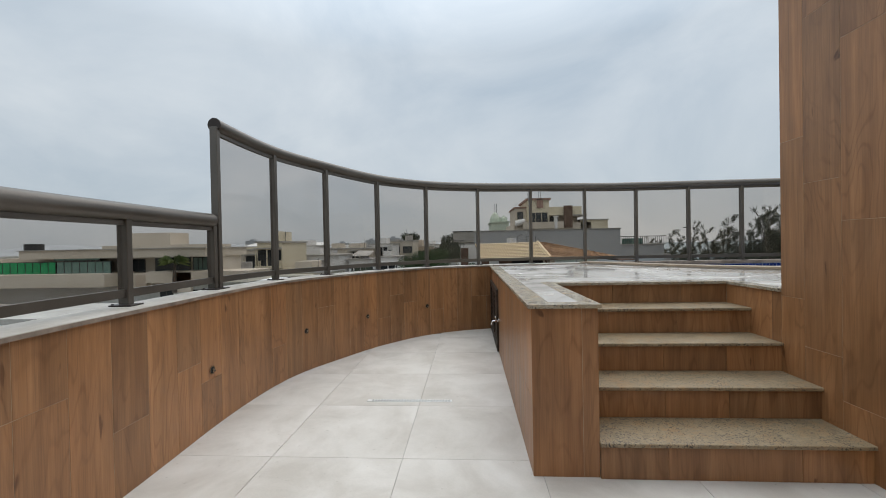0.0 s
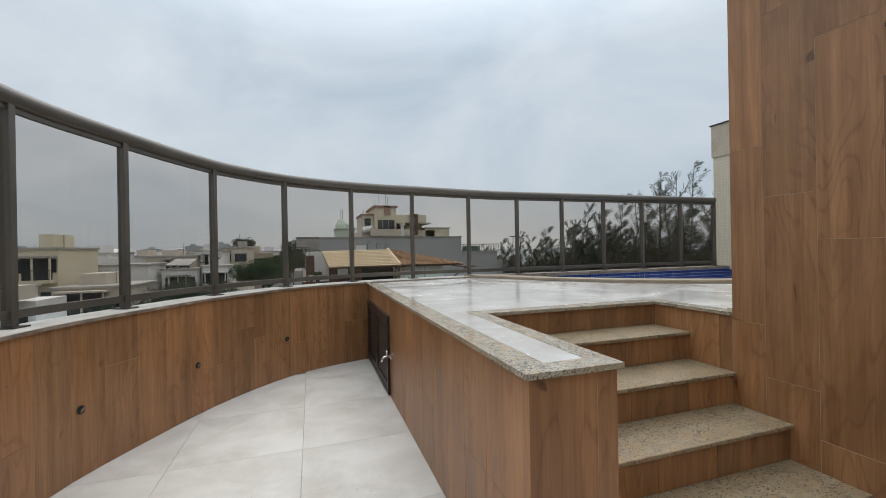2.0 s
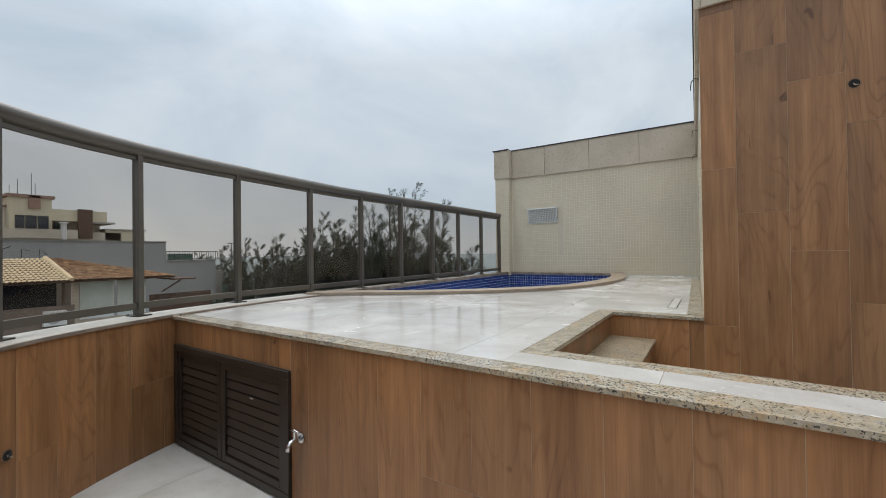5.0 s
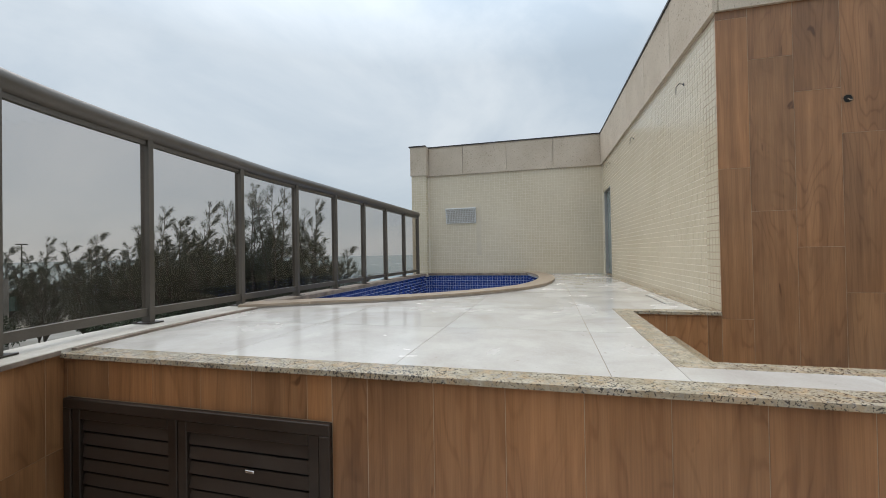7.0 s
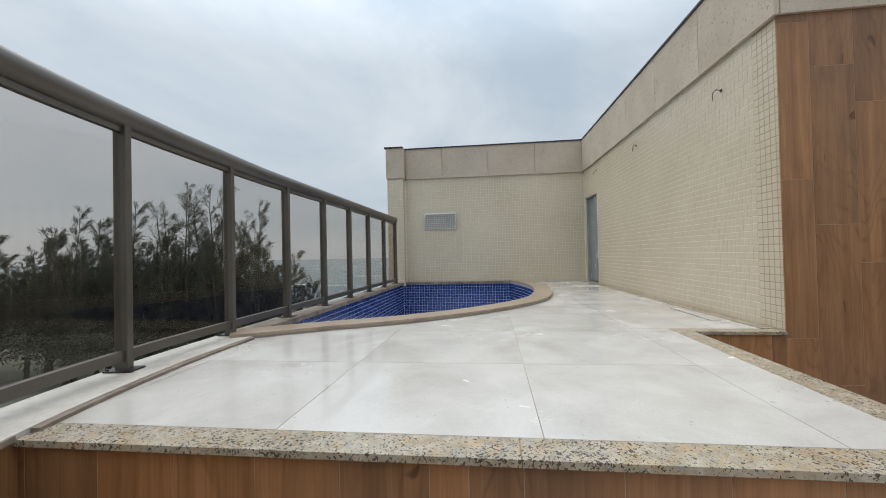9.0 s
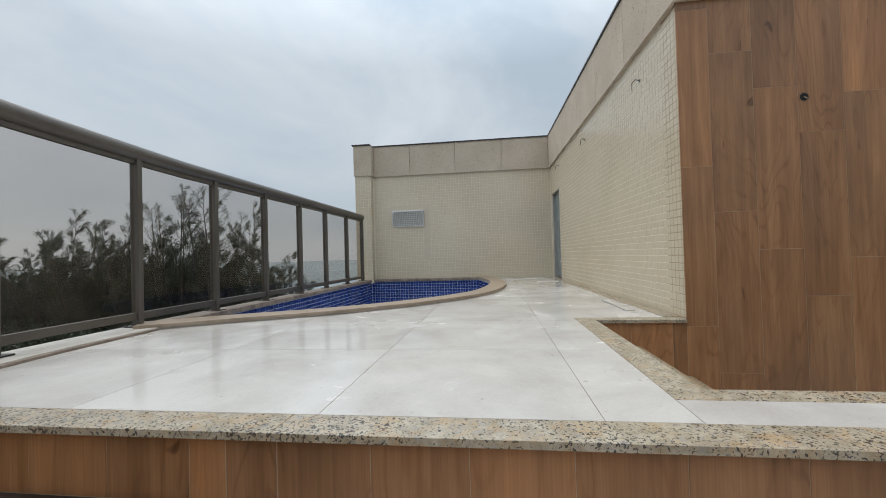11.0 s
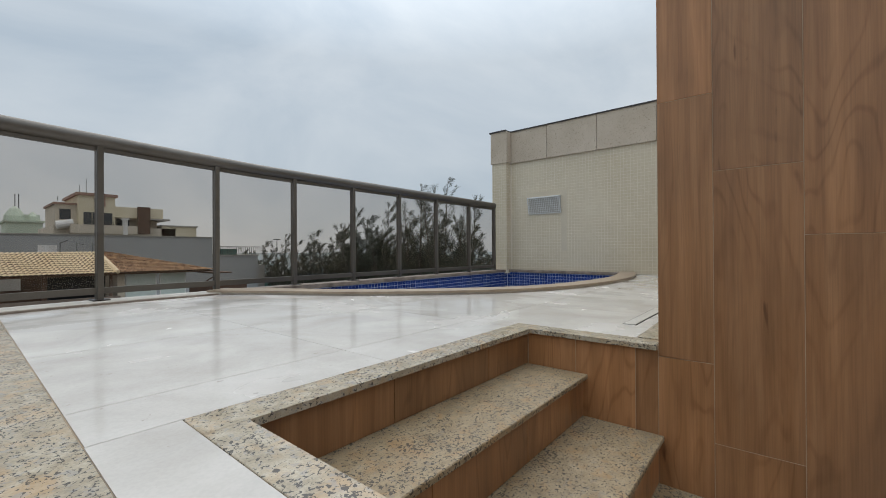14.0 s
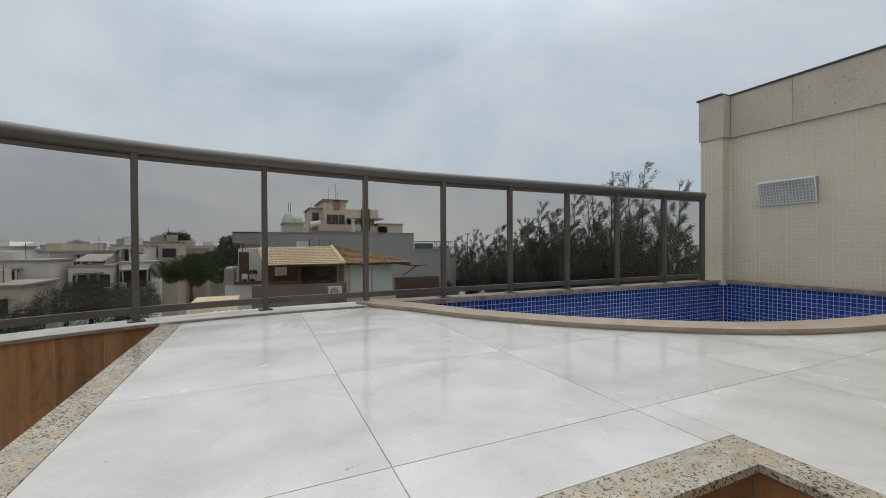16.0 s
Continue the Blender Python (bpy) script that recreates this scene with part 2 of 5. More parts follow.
POOL_GROUT = mottled("pool_grout", (0.42, 0.48, 0.60), (0.52, 0.57, 0.67), 0.7)
BRONZE = mottled("bronze_aluminium", (0.095, 0.082, 0.068), (0.135, 0.118, 0.10), 0.36, 2.0, 90, 0.05, metal=0.35)
BRONZE_DARK = mottled("dark_bronze_aluminium", (0.022, 0.015, 0.011), (0.044, 0.031, 0.023), 0.40, 4.0, 90, 0.08, metal=0.3)
PARAPET_CAP = mottled("weathered_white_cap", (0.42, 0.38, 0.325), (0.60, 0.565, 0.51), 0.55, 5, 40, 0.2)
EDGE_TILE = mottled("pinkish_edge_tile", (0.40, 0.335, 0.28), (0.52, 0.45, 0.385), 0.4, 7, 60, 0.1)
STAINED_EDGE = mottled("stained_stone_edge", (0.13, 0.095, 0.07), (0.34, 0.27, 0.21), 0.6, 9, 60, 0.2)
PLASTER = mottled("plaster", (0.55, 0.53, 0.49), (0.68, 0.66, 0.62), 0.9)
TAN_PLASTER = mottled("brown_render", (0.20, 0.14, 0.085), (0.27, 0.19, 0.12), 0.9)
FASCIA = fascia_stone()
COPING_METAL = mottled("dark_coping_metal", (0.035, 0.03, 0.03), (0.06, 0.052, 0.05), 0.5, metal=0.4)
CHROME = material("chrome", (0.62, 0.62, 0.62), 0.18, 1.0)[0]
WHITE_PLASTIC = mottled("white_plastic", (0.68, 0.68, 0.66), (0.80, 0.80, 0.78), 0.4)
# black that stands for the shade inside gaps, holes and hollows
BLACK = material("black_void_shade", (0.012, 0.011, 0.010), 0.9)[0]
RUBBER = material("black_rubber", (0.02, 0.02, 0.02), 0.6)[0]
WOOD_GROUT = mottled("pale_wood_grout", (0.33, 0.245, 0.165), (0.45, 0.35, 0.25), 0.9)
SANDSTONE = mottled("sandstone", (0.27, 0.20, 0.14), (0.39, 0.305, 0.22), 0.45, 6, 70, 0.2)
GLASS = smoked_glass()


# ---- mesh helpers ----
def linked(name, bm, mat, smooth=False):
    me = bpy.data.meshes.new(name)
    bm.to_mesh(me)
    bm.free()
    me.materials.append(mat)
    if smooth:
        me.polygons.foreach_set("use_smooth", [True] * len(me.polygons))
    return new(name, me)


def part(name, bm, mat, parent=None, label="", smooth=False):
    ob = linked(name, bm, mat, smooth)
    if parent is not None:
        ob.parent = parent
        ob.matrix_parent_inverse = parent.matrix_world.inverted()
    if label:
        tagged(ob, label)
    return ob


def box(x0, x1, y0, y1, z0, z1, bev=0.0, bm=None):
    b = bmesh.new()
    bmesh.ops.create_cube(b, size=1.0)
    for v in b.verts:
        v.co = ((x0 + x1) / 2 + v.co.x * (x1 - x0), (y0 + y1) / 2 + v.co.y * (y1 - y0), (z0 + z1) / 2 + v.co.z * (z1 - z0))
    if bev:
        bmesh.ops.bevel(b, geom=b.edges[:], offset=bev, segments=1, affect="EDGES")
    if bm is None:
        return b
    return merged(bm, b)


def merged(bm, other):
    me = bpy.data.meshes.new("tmp")
    other.to_mesh(me)
    other.free()
    bm.from_mesh(me)
    bpy.data.meshes.remove(me)
    return bm


def moved(bm, m):
    bmesh.ops.transform(bm, matrix=m, verts=bm.verts)
    return bm


def prism(plan, z0, z1, bm=None):
    """An upright solid over a plan, listed anticlockwise."""
    b = bmesh.new() if bm is None else bm
    low = [b.verts.new((x, y, z0)) for x, y in plan]
    top = [b.verts.new((x, y, z1)) for x, y in plan]
    n = len(plan)
    b.faces.new(top)
    b.faces.new(low[::-1])
    for i in range(n):
        b.faces.new((low[i], low[(i + 1) % n], top[(i + 1) % n], top[i]))
    return b


def ribbon(inner, outer, z0, z1, bm=None):
    """A solid between two plan lines of equal count: one quad section after another."""
    b = bmesh.new() if bm is None else bm
    rows = [[b.verts.new((*p, z)) for p, z in ((i, z0), (o, z0), (o, z1), (i, z1))] for i, o in zip(inner, outer)]
    for a, c in zip(rows, rows[1:]):
        for k in range(4):
            b.faces.new((a[k], c[k], c[(k + 1) % 4], a[(k + 1) % 4]))
    b.faces.new(rows[0])
    b.faces.new(rows[-1][::-1])
    bmesh.ops.recalc_face_normals(b, faces=b.faces)
    return b


def tube(path, r, sides=12, bm=None, cap=True):
    """A round bar along 3D points."""
    b = bmesh.new() if bm is None else bm
    pts = [Vector(p) for p in path]
    rings = []
    for i, p in enumerate(pts):
        d = (pts[min(i + 1, len(pts) - 1)] - pts[max(i - 1, 0)]).normalized()
        u = d.cross(Vector((0, 0, 1)))
        u = u.normalized() if u.length > 1e-4 else Vector((1, 0, 0))
        w = u.cross(d)
        rr = r[i] if isinstance(r, (list, tuple)) else r
        rings.append([b.verts.new(p + rr * (math.cos(a) * u + math.sin(a) * w)) for a in (2 * math.pi * k / sides for k in range(sides))])
    for a, c in zip(rings, rings[1:]):
        for k in range(sides):
            b.faces.new((a[k], a[(k + 1) % sides], c[(k + 1) % sides], c[k]))
    if cap:
        b.faces.new(rings[0][::-1])
        b.faces.new(rings[-1])
    bmesh.ops.recalc_face_normals(b, faces=b.faces)
    return b


def disc(x, y, z, r, h, sides=16, bm=None):
    plan = [(x + r * math.cos(2 * math.pi * k / sides), y + r * math.sin(2 * math.pi * k / sides)) for k in range(sides)]
    return prism(plan, z, z + h, bm)


def thing(name, x, y, z, label, category, group="", kind="", turn=0.0):
    ob = new(name)
    ob.empty_display_size = 0.1
    ob.matrix_world = pose(x, y, z, 0, 0, turn)
    return tagged(ob, label, category, group, kind)


def smooth_line(points, step):
    """Catmull-Rom through plan points, resampled at an even step; returns points and tangents."""
    P = [Vector((*p, 0)) for p in points]
    P = [2 * P[0] - P[1]] + P + [2 * P[-1] - P[-2]]
    dense = []
    for i in range(1, len(P) - 2):
        for k in range(40):
            s = k / 40
            a, b, c, d = P[i - 1], P[i], P[i + 1], P[i + 2]
            dense.append(0.5 * (2 * b + (c - a) * s + (2 * a - 5 * b + 4 * c - d) * s * s + (3 * b - a - 3 * c + d) * s ** 3))
    dense.append(P[-2])
    run = [0.0]
    for a, b in zip(dense, dense[1:]):
        run.append(run[-1] + (b - a).length)
    n = max(2, round(run[-1] / step))
    out = []
    for k in range(n + 1):
        s = run[-1] * k / n
        out.append((float(np.interp(s, run, [p.x for p in dense])), float(np.interp(s, run, [p.y for p in dense]))))
    tang = []
    for k in range(n + 1):
        a, b = out[max(k - 1, 0)], out[min(k + 1, n)]
        d = math.hypot(b[0] - a[0], b[1] - a[1])
        tang.append(((b[0] - a[0]) / d, (b[1] - a[1]) / d))
    return out, tang


def offset(line, tang, d):
    """Plan line moved d to the right of its direction."""
    return [(x + d * ty, y - d * tx) for (x, y), (tx, ty) in zip(line, tang)]


# ---- plan ----
DECK = 0.935          # top of the raised deck
CAP = 0.952           # top of the parapet's cap
X_BOX, X_STAIR, X_WALL, X_FAR = 0.286, 0.64, 2.01, 6.92
Y_TIP, Y_NOTCH, Y_PILLAR, Y_RAIL = 2.19, 3.355, 2.785, 6.40
WALL_TOP = 3.525
FASCIA_FOOT = 2.945
BACK = -3.0
RAIL_POINTS = [(-1.40, BACK), (-1.78, -0.3), (-1.965, 1.38), (-2.015, 2.18), (-2.045, 3.06), (-1.955, 3.85), (-1.675, 4.50),
               (-1.25, 5.22), (-0.64, 5.85), (0.11, 6.19), (0.94, 6.35), (1.75, 6.39), (2.54, Y_RAIL), (3.32, Y_RAIL),
               (4.12, Y_RAIL), (4.91, Y_RAIL), (5.71, Y_RAIL), (6.52, Y_RAIL), (6.74, Y_RAIL)]
RAIL, RAIL_T = smooth_line(RAIL_POINTS, 0.06)
INNER = offset(RAIL, RAIL_T, 0.165)
OUTER = offset(RAIL, RAIL_T, -0.06)


def nearest_on_rail(p):
    return min(range(len(RAIL)), key=lambda i: (RAIL[i][0] - p[0]) ** 2 + (RAIL[i][1] - p[1]) ** 2)


I_DECK = nearest_on_rail((X_BOX, 6.24))
I_POOL = nearest_on_rail((1.93, Y_RAIL))


def inner_side(d, slim=0.045):
    """The parapet's inner side, d from the rail's line; slim beside the pool."""
    return offset(RAIL, RAIL_T, d)[:I_POOL] + offset(RAIL, RAIL_T, slim)[I_POOL:]


POOL_POINTS = [(1.66, 6.33), (1.755, 6.18), (2.0, 5.80), (2.29, 5.29), (2.67, 4.82), (3.03, 4.49), (3.42, 4.21), (3.85, 4.01), (4.40, 3.89), (5.0, 3.83), (5.6, 3.84),
               (6.2, 3.93), (6.92, 4.10)]
POOL, POOL_T = smooth_line(POOL_POINTS, 0.05)
POOL_IN = offset(POOL, POOL_T, -0.20)


def deck_limit(x):
    """The deck's northern edge at x: the parapet, or the middle of the pool's coping."""
    mid = offset(POOL, POOL_T, -0.1)
    if x < mid[0][0]:
        return 6.235
    return float(np.interp(x, [p[0] for p in mid], [p[1] for p in mid]))


# ---- structure ----
def structure(name, bm, mat, label, smooth=False):
    return tagged(linked(name, bm, mat, smooth), label, name.split("_")[0], kind="structure")


FOOT = offset(RAIL, RAIL_T, 0.12)[:I_DECK + 8]
floor = structure("floor", prism([(2.1, BACK), (2.1, FOOT[-1][1])] + FOOT[::-1], -0.148, -0.004), GROUT, "pale grout bed of the lower terrace floor")
parapet = structure("wall_parapet", ribbon(inner_side(0.1638), OUTER, -0.15, CAP - 0.02), WOOD_GROUT, "low curved parapet wall clad in wood-look planks")
cap_line_in, cap_line_out = inner_side(0.178, 0.05), offset(RAIL, RAIL_T, -0.085)
structure("trim_parapet_cap", ribbon(cap_line_in, cap_line_out, CAP - 0.02, CAP), PARAPET_CAP, "weathered white stone cap on the curved parapet")
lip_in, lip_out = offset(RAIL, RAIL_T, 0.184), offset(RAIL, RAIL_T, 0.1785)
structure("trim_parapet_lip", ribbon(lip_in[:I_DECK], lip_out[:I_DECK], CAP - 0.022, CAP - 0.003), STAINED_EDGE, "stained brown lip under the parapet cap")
strip_in, strip_out = offset(RAIL, RAIL_T, 0.205), offset(RAIL, RAIL_T, 0.1785)
structure("trim_granite_edge", ribbon(strip_in[I_DECK:I_POOL - 3], strip_out[I_DECK:I_POOL - 3], DECK - 0.02, CAP - 0.004), STAINED_EDGE, "thin stained sandstone edge between deck and parapet")

# deck body, in strips that follow the pool's edge
deck_bm = bmesh.new()
xs = [X_BOX + 0.06, X_STAIR - 0.0012, 1.3, 1.75, 1.83, 1.92, X_WALL + 0.0012] + [2.1 + 0.08 * k for k in range(60)] + [X_FAR]
south = lambda x: Y_TIP + 0.0012 if x < X_STAIR - 0.0012 else (Y_NOTCH + 0.012 if x < X_WALL + 0.0012 else 2.7)
for a, b in zip(xs, xs[1:]):
    mid = (a + b) / 2
    prism([(a, south(mid)), (b, south(mid)), (b, deck_limit(b)), (a, deck_limit(a))], -0.15, DECK - 0.003, deck_bm)
# the west face is hollow behind the hatch
for y0, y1, z0 in ((Y_TIP + 0.0012, 4.69, -0.15), (6.04, 6.235, -0.15), (4.69, 6.04, 0.735)):
    box(X_BOX + 0.0012, X_BOX + 0.06, y0, y1, z0, DECK - 0.003, bm=deck_bm)
deck = structure("floor_deck", deck_bm, WOOD_GROUT, "raised pool deck body under pale tiles")

# penthouse block: wood-clad west face, mosaic north face with the doorway in its far corner
Y_FAR_CORNER = 2.915
DOOR_X0, DOOR_X1, DOOR_TOP = 6.14, 6.86, 2.44
north_y = lambda x: Y_PILLAR + (Y_FAR_CORNER - Y_PILLAR) * (x - X_WALL) / (X_FAR - X_WALL)
ny = lambda x, d=0.0: north_y(x) - 0.012 - d
block = bmesh.new()
prism([(X_WALL + 0.0012, BACK), (X_WALL + 0.25, BACK), (X_WALL + 0.25, ny(X_WALL + 0.25)), (X_WALL + 0.0012, ny(X_WALL))], -0.15, WALL_TOP - 0.02, block)
structure("wall_west", block, WOOD_GROUT, "tall penthouse wall clad in wood-look planks")
nw = bmesh.new()
a, b = X_WALL + 0.25, DOOR_X0
prism([(a, ny(a, 0.22)), (b, ny(b, 0.22)), (b, ny(b)), (a, ny(a))], -0.15, WALL_TOP - 0.02, nw)
a, b = DOOR_X1, X_FAR + 0.1
prism([(a, ny(a, 0.22)), (b, ny(b, 0.22)), (b, ny(b)), (a, ny(a))], -0.15, WALL_TOP - 0.02, nw)
a, b = DOOR_X0, DOOR_X1
prism([(a, ny(a, 0.22)), (b, ny(b, 0.22)), (b, ny(b)), (a, ny(a))], DOOR_TOP, WALL_TOP - 0.02, nw)
prism([(a, ny(a, 0.22)), (b, ny(b, 0.22)), (b, ny(b)), (a, ny(a))], -0.15, DECK - 0.01, nw)
wall_north = structure("wall_north", nw, CREAM_GROUT, "long penthouse wall of cream mosaic with a doorway")
structure("wall_door_room", box(6.0, 7.1, 1.4, 1.5, 0.9, 2.6), PLASTER, "plain wall of the room behind the doorway")
structure("ceiling", box(2.02, 7.1, BACK, 2.7, WALL_TOP - 0.25, WALL_TOP - 0.1), PLASTER, "flat roof slab of the penthouse")
east = bmesh.new()
box(X_FAR + 0.012, X_FAR + 0.22, 1.2, 6.61, -0.15, WALL_TOP - 0.02, bm=east)
box(6.765, X_FAR + 0.012, 6.29, 6.595, DECK - 0.05, WALL_TOP - 0.02, bm=east)
wall_east = structure("wall_east", east, CREAM_GROUT, "end wall of cream mosaic with a corner pier")
# unseen wall, added tall and brown to cut the light on the risers
structure("wall_south", box(-2.2, 2.3, BACK - 0.2, BACK, -0.15, WALL_TOP), TAN_PLASTER, "unseen brown wall added to close the terrace and dim the stairs")
structure("wall_building", prism([(7.1, BACK), (7.1, OUTER[-1][1])] + OUTER[::-1], -9.0, -0.16), PLASTER, "plain outer wall of the building below the terrace")


def wall_coping(name, plan, z):
    structure(name, prism(plan, z, z + 0.022), COPING_METAL, "thin dark metal coping on the wall top")


wall_coping("trim_coping_east", [(X_FAR - 0.035, Y_FAR_CORNER - 0.02), (X_FAR + 0.26, Y_FAR_CORNER - 0.02), (X_FAR + 0.26, 6.28), (X_FAR - 0.035, 6.28)], WALL_TOP)
wall_coping("trim_coping_pier", [(6.725, 6.28), (X_FAR + 0.26, 6.28), (X_FAR + 0.26, 6.635), (6.725, 6.635)], WALL_TOP + 0.004)
wall_coping("trim_coping_north", [(X_WALL - 0.03, Y_PILLAR - 0.3), (X_FAR - 0.035, Y_FAR_CORNER - 0.3), (X_FAR - 0.035, Y_FAR_CORNER + 0.03), (X_WALL - 0.03, Y_PILLAR + 0.035)], WALL_TOP)
wall_coping("trim_coping_west", [(X_WALL - 0.03, BACK), (X_WALL + 0.3, BACK), (X_WALL + 0.3, Y_PILLAR - 0.3), (X_WALL - 0.03, Y_PILLAR - 0.3)], WALL_TOP)

# pool: coping ribbon, basin
coping_in, coping_out = offset(POOL, POOL_T, -0.225), offset(POOL, POOL_T, 0.008)
coping = structure("trim_pool_coping", ribbon(offset(POOL, POOL_T, -0.004), offset(POOL, POOL_T, -0.22), DECK - 0.012, DECK + 0.016), EDGE_TILE, "sandstone coping round the curved pool edge")
for k in range(0, len(POOL) - 1, 11):
    b = ribbon(coping_out[k:k + 12], coping_in[k:k + 12], DECK + 0.0165, DECK + 0.036)
    bmesh.ops.scale(b, vec=(0.997, 0.997, 1.0), space=Matrix.Translation((-POOL[min(k + 5, len(POOL) - 1)][0], -POOL[min(k + 5, len(POOL) - 1)][1], 0)), verts=b.verts)
    part("coping_stone", b, SANDSTONE, coping)
structure("trim_pool_ledge", box(1.86, X_FAR - 0.156, 6.305, 6.488, DECK - 0.026, CAP + 0.003, 0.004), STAINED_EDGE, "stained sandstone ledge between pool and railing")
structure("trim_pool_ledge_end", box(6.84, X_FAR, 4.1, 6.289, DECK - 0.026, CAP + 0.004, 0.004), STAINED_EDGE, "stained sandstone ledge between pool and end wall")
POOL_FLOOR = 0.30
basin = bmesh.new()
ribbon(offset(POOL, POOL_T, -0.20), offset(POOL, POOL_T, -0.1), POOL_FLOOR - 0.1, DECK - 0.012, basin)
box(1.75, X_FAR, 6.332, 6.352, POOL_FLOOR - 0.1, DECK - 0.03, bm=basin)
box(6.87, X_FAR, 4.0, 6.332, POOL_FLOOR - 0.1, DECK - 0.03, bm=basin)
box(1.7, X_FAR, 3.9, 6.332, POOL_FLOOR - 0.1, POOL_FLOOR, bm=basin)
pool = structure("wall_pool", basin, POOL_GROUT, "empty pool basin lined with small blue tiles")

# stairs: solid steps, wood risers and granite treads
STEP_Y = [2.155, 2.465, 2.765, 3.065]
STEP_Z = [0.20, 0.39, 0.58, 0.765]
stair_bm = bmesh.new()
for y, z in zip(STEP_Y, STEP_Z):
    box(X_STAIR + 0.002, X_WALL - 0.002, y + 0.034, Y_NOTCH + 0.012, -0.1, z - 0.021, bm=stair_bm)
stairs = structure("stairs", stair_bm, PLASTER, "five-riser stair with granite treads and wood-look risers")
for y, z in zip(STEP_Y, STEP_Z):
    part("tread", box(X_STAIR - 0.004, X_WALL - 0.001, y, y + 0.345, z - 0.021, z, 0.003), SHADED_TREAD_GRANITE, stairs, "speckled beige granite tread")
for k, (y, z0, z1) in enumerate(zip(STEP_Y + [Y_NOTCH - 0.018], [0.0] + STEP_Z, STEP_Z + [DECK])):
    cuts = [X_STAIR, X_STAIR + 0.35 + 0.13 * (k % 3), X_STAIR + 1.02 - 0.17 * (k % 2), X_WALL]
    for a, b in zip(cuts, cuts[1:]):
        part("riser", box(a + 0.001, b - 0.001, y + 0.02, y + 0.034, z0 + 0.001, z1 - 0.022, 0.001), WOOD, stairs)


# granite rims of the deck and of the stair's side wall
def rim(x0, x1, y0, y1, bev=0.0012):
    structure("trim_granite_rim", box(x0, x1, y0, y1, DECK - 0.021, DECK + 0.001, bev), GRANITE, "polished beige granite rim along the deck edge")


rim(X_BOX - 0.02, 0.39, 2.2685, 4.55)
rim(X_BOX - 0.02, 0.39, 4.552, 6.06)
rim(X_BOX - 0.02, X_STAIR + 0.015, Y_TIP - 0.02, 2.268)
rim(0.56, X_STAIR + 0.015, 2.2685, 3.335)
rim(0.56, 1.99, 3.337, 3.455)
rim(1.992, 2.095, Y_PILLAR + 0.005, 3.455)
foot = [(2.097, north_y(2.097) + 0.003), (DOOR_X0, north_y(DOOR_X0) + 0.003), (DOOR_X0, north_y(DOOR_X0) + 0.095), (2.097, north_y(2.097) + 0.095)]
structure("trim_granite_foot", prism(foot, DECK - 0.010, DECK + 0.004), GRANITE, "beige granite strip along the foot of the mosaic wall")


# ---- railings ----
POST_AT = [nearest_on_rail(p) for p in RAIL_POINTS]
I_LOW = 4                      # the first tall post
RAIL_Z, LOW_Z, TUBE = 2.126, 1.492, 0.053


def line3(i, j, z, d=0.0):
    pts = offset(RAIL, RAIL_T, d)
    return [(*p, z) for p in pts[i:j + 1]]


def bar(parent, name, i, j, z0, z1, half, mat, label=""):
    a, b = offset(RAIL, RAIL_T, half), offset(RAIL, RAIL_T, -half)
    return part(name, ribbon(a[i:j + 1], b[i:j + 1], z0, z1), mat, parent, label)


def railing(name, posts, top_z, label, post_top, rise=0.0):
    i0, i1 = posts[0], posts[-1]
    whole = thing(name, *RAIL[i0], CAP, label, "railing")
    part("handrail", tube(line3(i0, i1, top_z), TUBE, 18, cap=False), BRONZE, whole, "thick round bronze-painted handrail", smooth=True)
    for i, s in ((i0, -1), (i1, 1)):
        (x, y), (tx, ty) = RAIL[i], RAIL_T[i]
        part("end_cap", moved(disc(0, 0, -0.003, TUBE + 0.002, 0.006, 18), pose(x + s * 0.002 * tx, y + s * 0.002 * ty, top_z, 90, 0, math.degrees(math.atan2(ty, tx)) - 90)), BRONZE_DARK, whole)
    for n, i in enumerate(posts):
        (x, y), (tx, ty) = RAIL[i], RAIL_T[i]
        turn = math.degrees(math.atan2(ty, tx))
        p = part("post", moved(box(-0.020, 0.020, -0.031, 0.031, 0, post_top - CAP, 0.003), pose(x, y, CAP, 0, 0, turn)), BRONZE, whole)
        part("base_plate", moved(box(-0.05, 0.05, -0.065, 0.065, 0.0, 0.008, 0.002), pose(x, y, CAP + 0.001, 0, 0, turn)), BRONZE_DARK, p)
        for sx in (-0.037, 0.037):
            part("bolt", moved(disc(sx, 0.05, 0.008, 0.007, 0.006, 6), pose(x, y, CAP + 0.001, 0, 0, turn)), BRONZE_DARK, p)
    for a, b in zip(posts, posts[1:]):
        bar(whole, "bottom_rail", a, b, 1.0, 1.048, 0.016, BRONZE)
        bar(whole, "top_rail", a, b, top_z - 0.078, top_z - 0.052, 0.014, BRONZE)
        g = bar(whole, "glass_pane", a, b, 1.046, top_z - 0.076, 0.004, GLASS, "smoked grey glass pane")
        g.visible_shadow = False
    if rise:
        for ob in whole.children:
            for v in ob.data.vertices:
                if v.co.z > 1.5 and v.co.x < 2.2:
                    v.co.z += 0.026 * min(1.0, (2.2 - v.co.x) / 1.2)
                if v.co.z > 1.5 and v.co.y < 5.3:
                    v.co.z += rise * (5.3 - v.co.y) / 2.24
    return whole


railing("glass_railing", POST_AT[I_LOW:-1], RAIL_Z, "tall curved railing of bronze metal and smoked glass on the parapet", RAIL_Z - 0.02, 0.105)
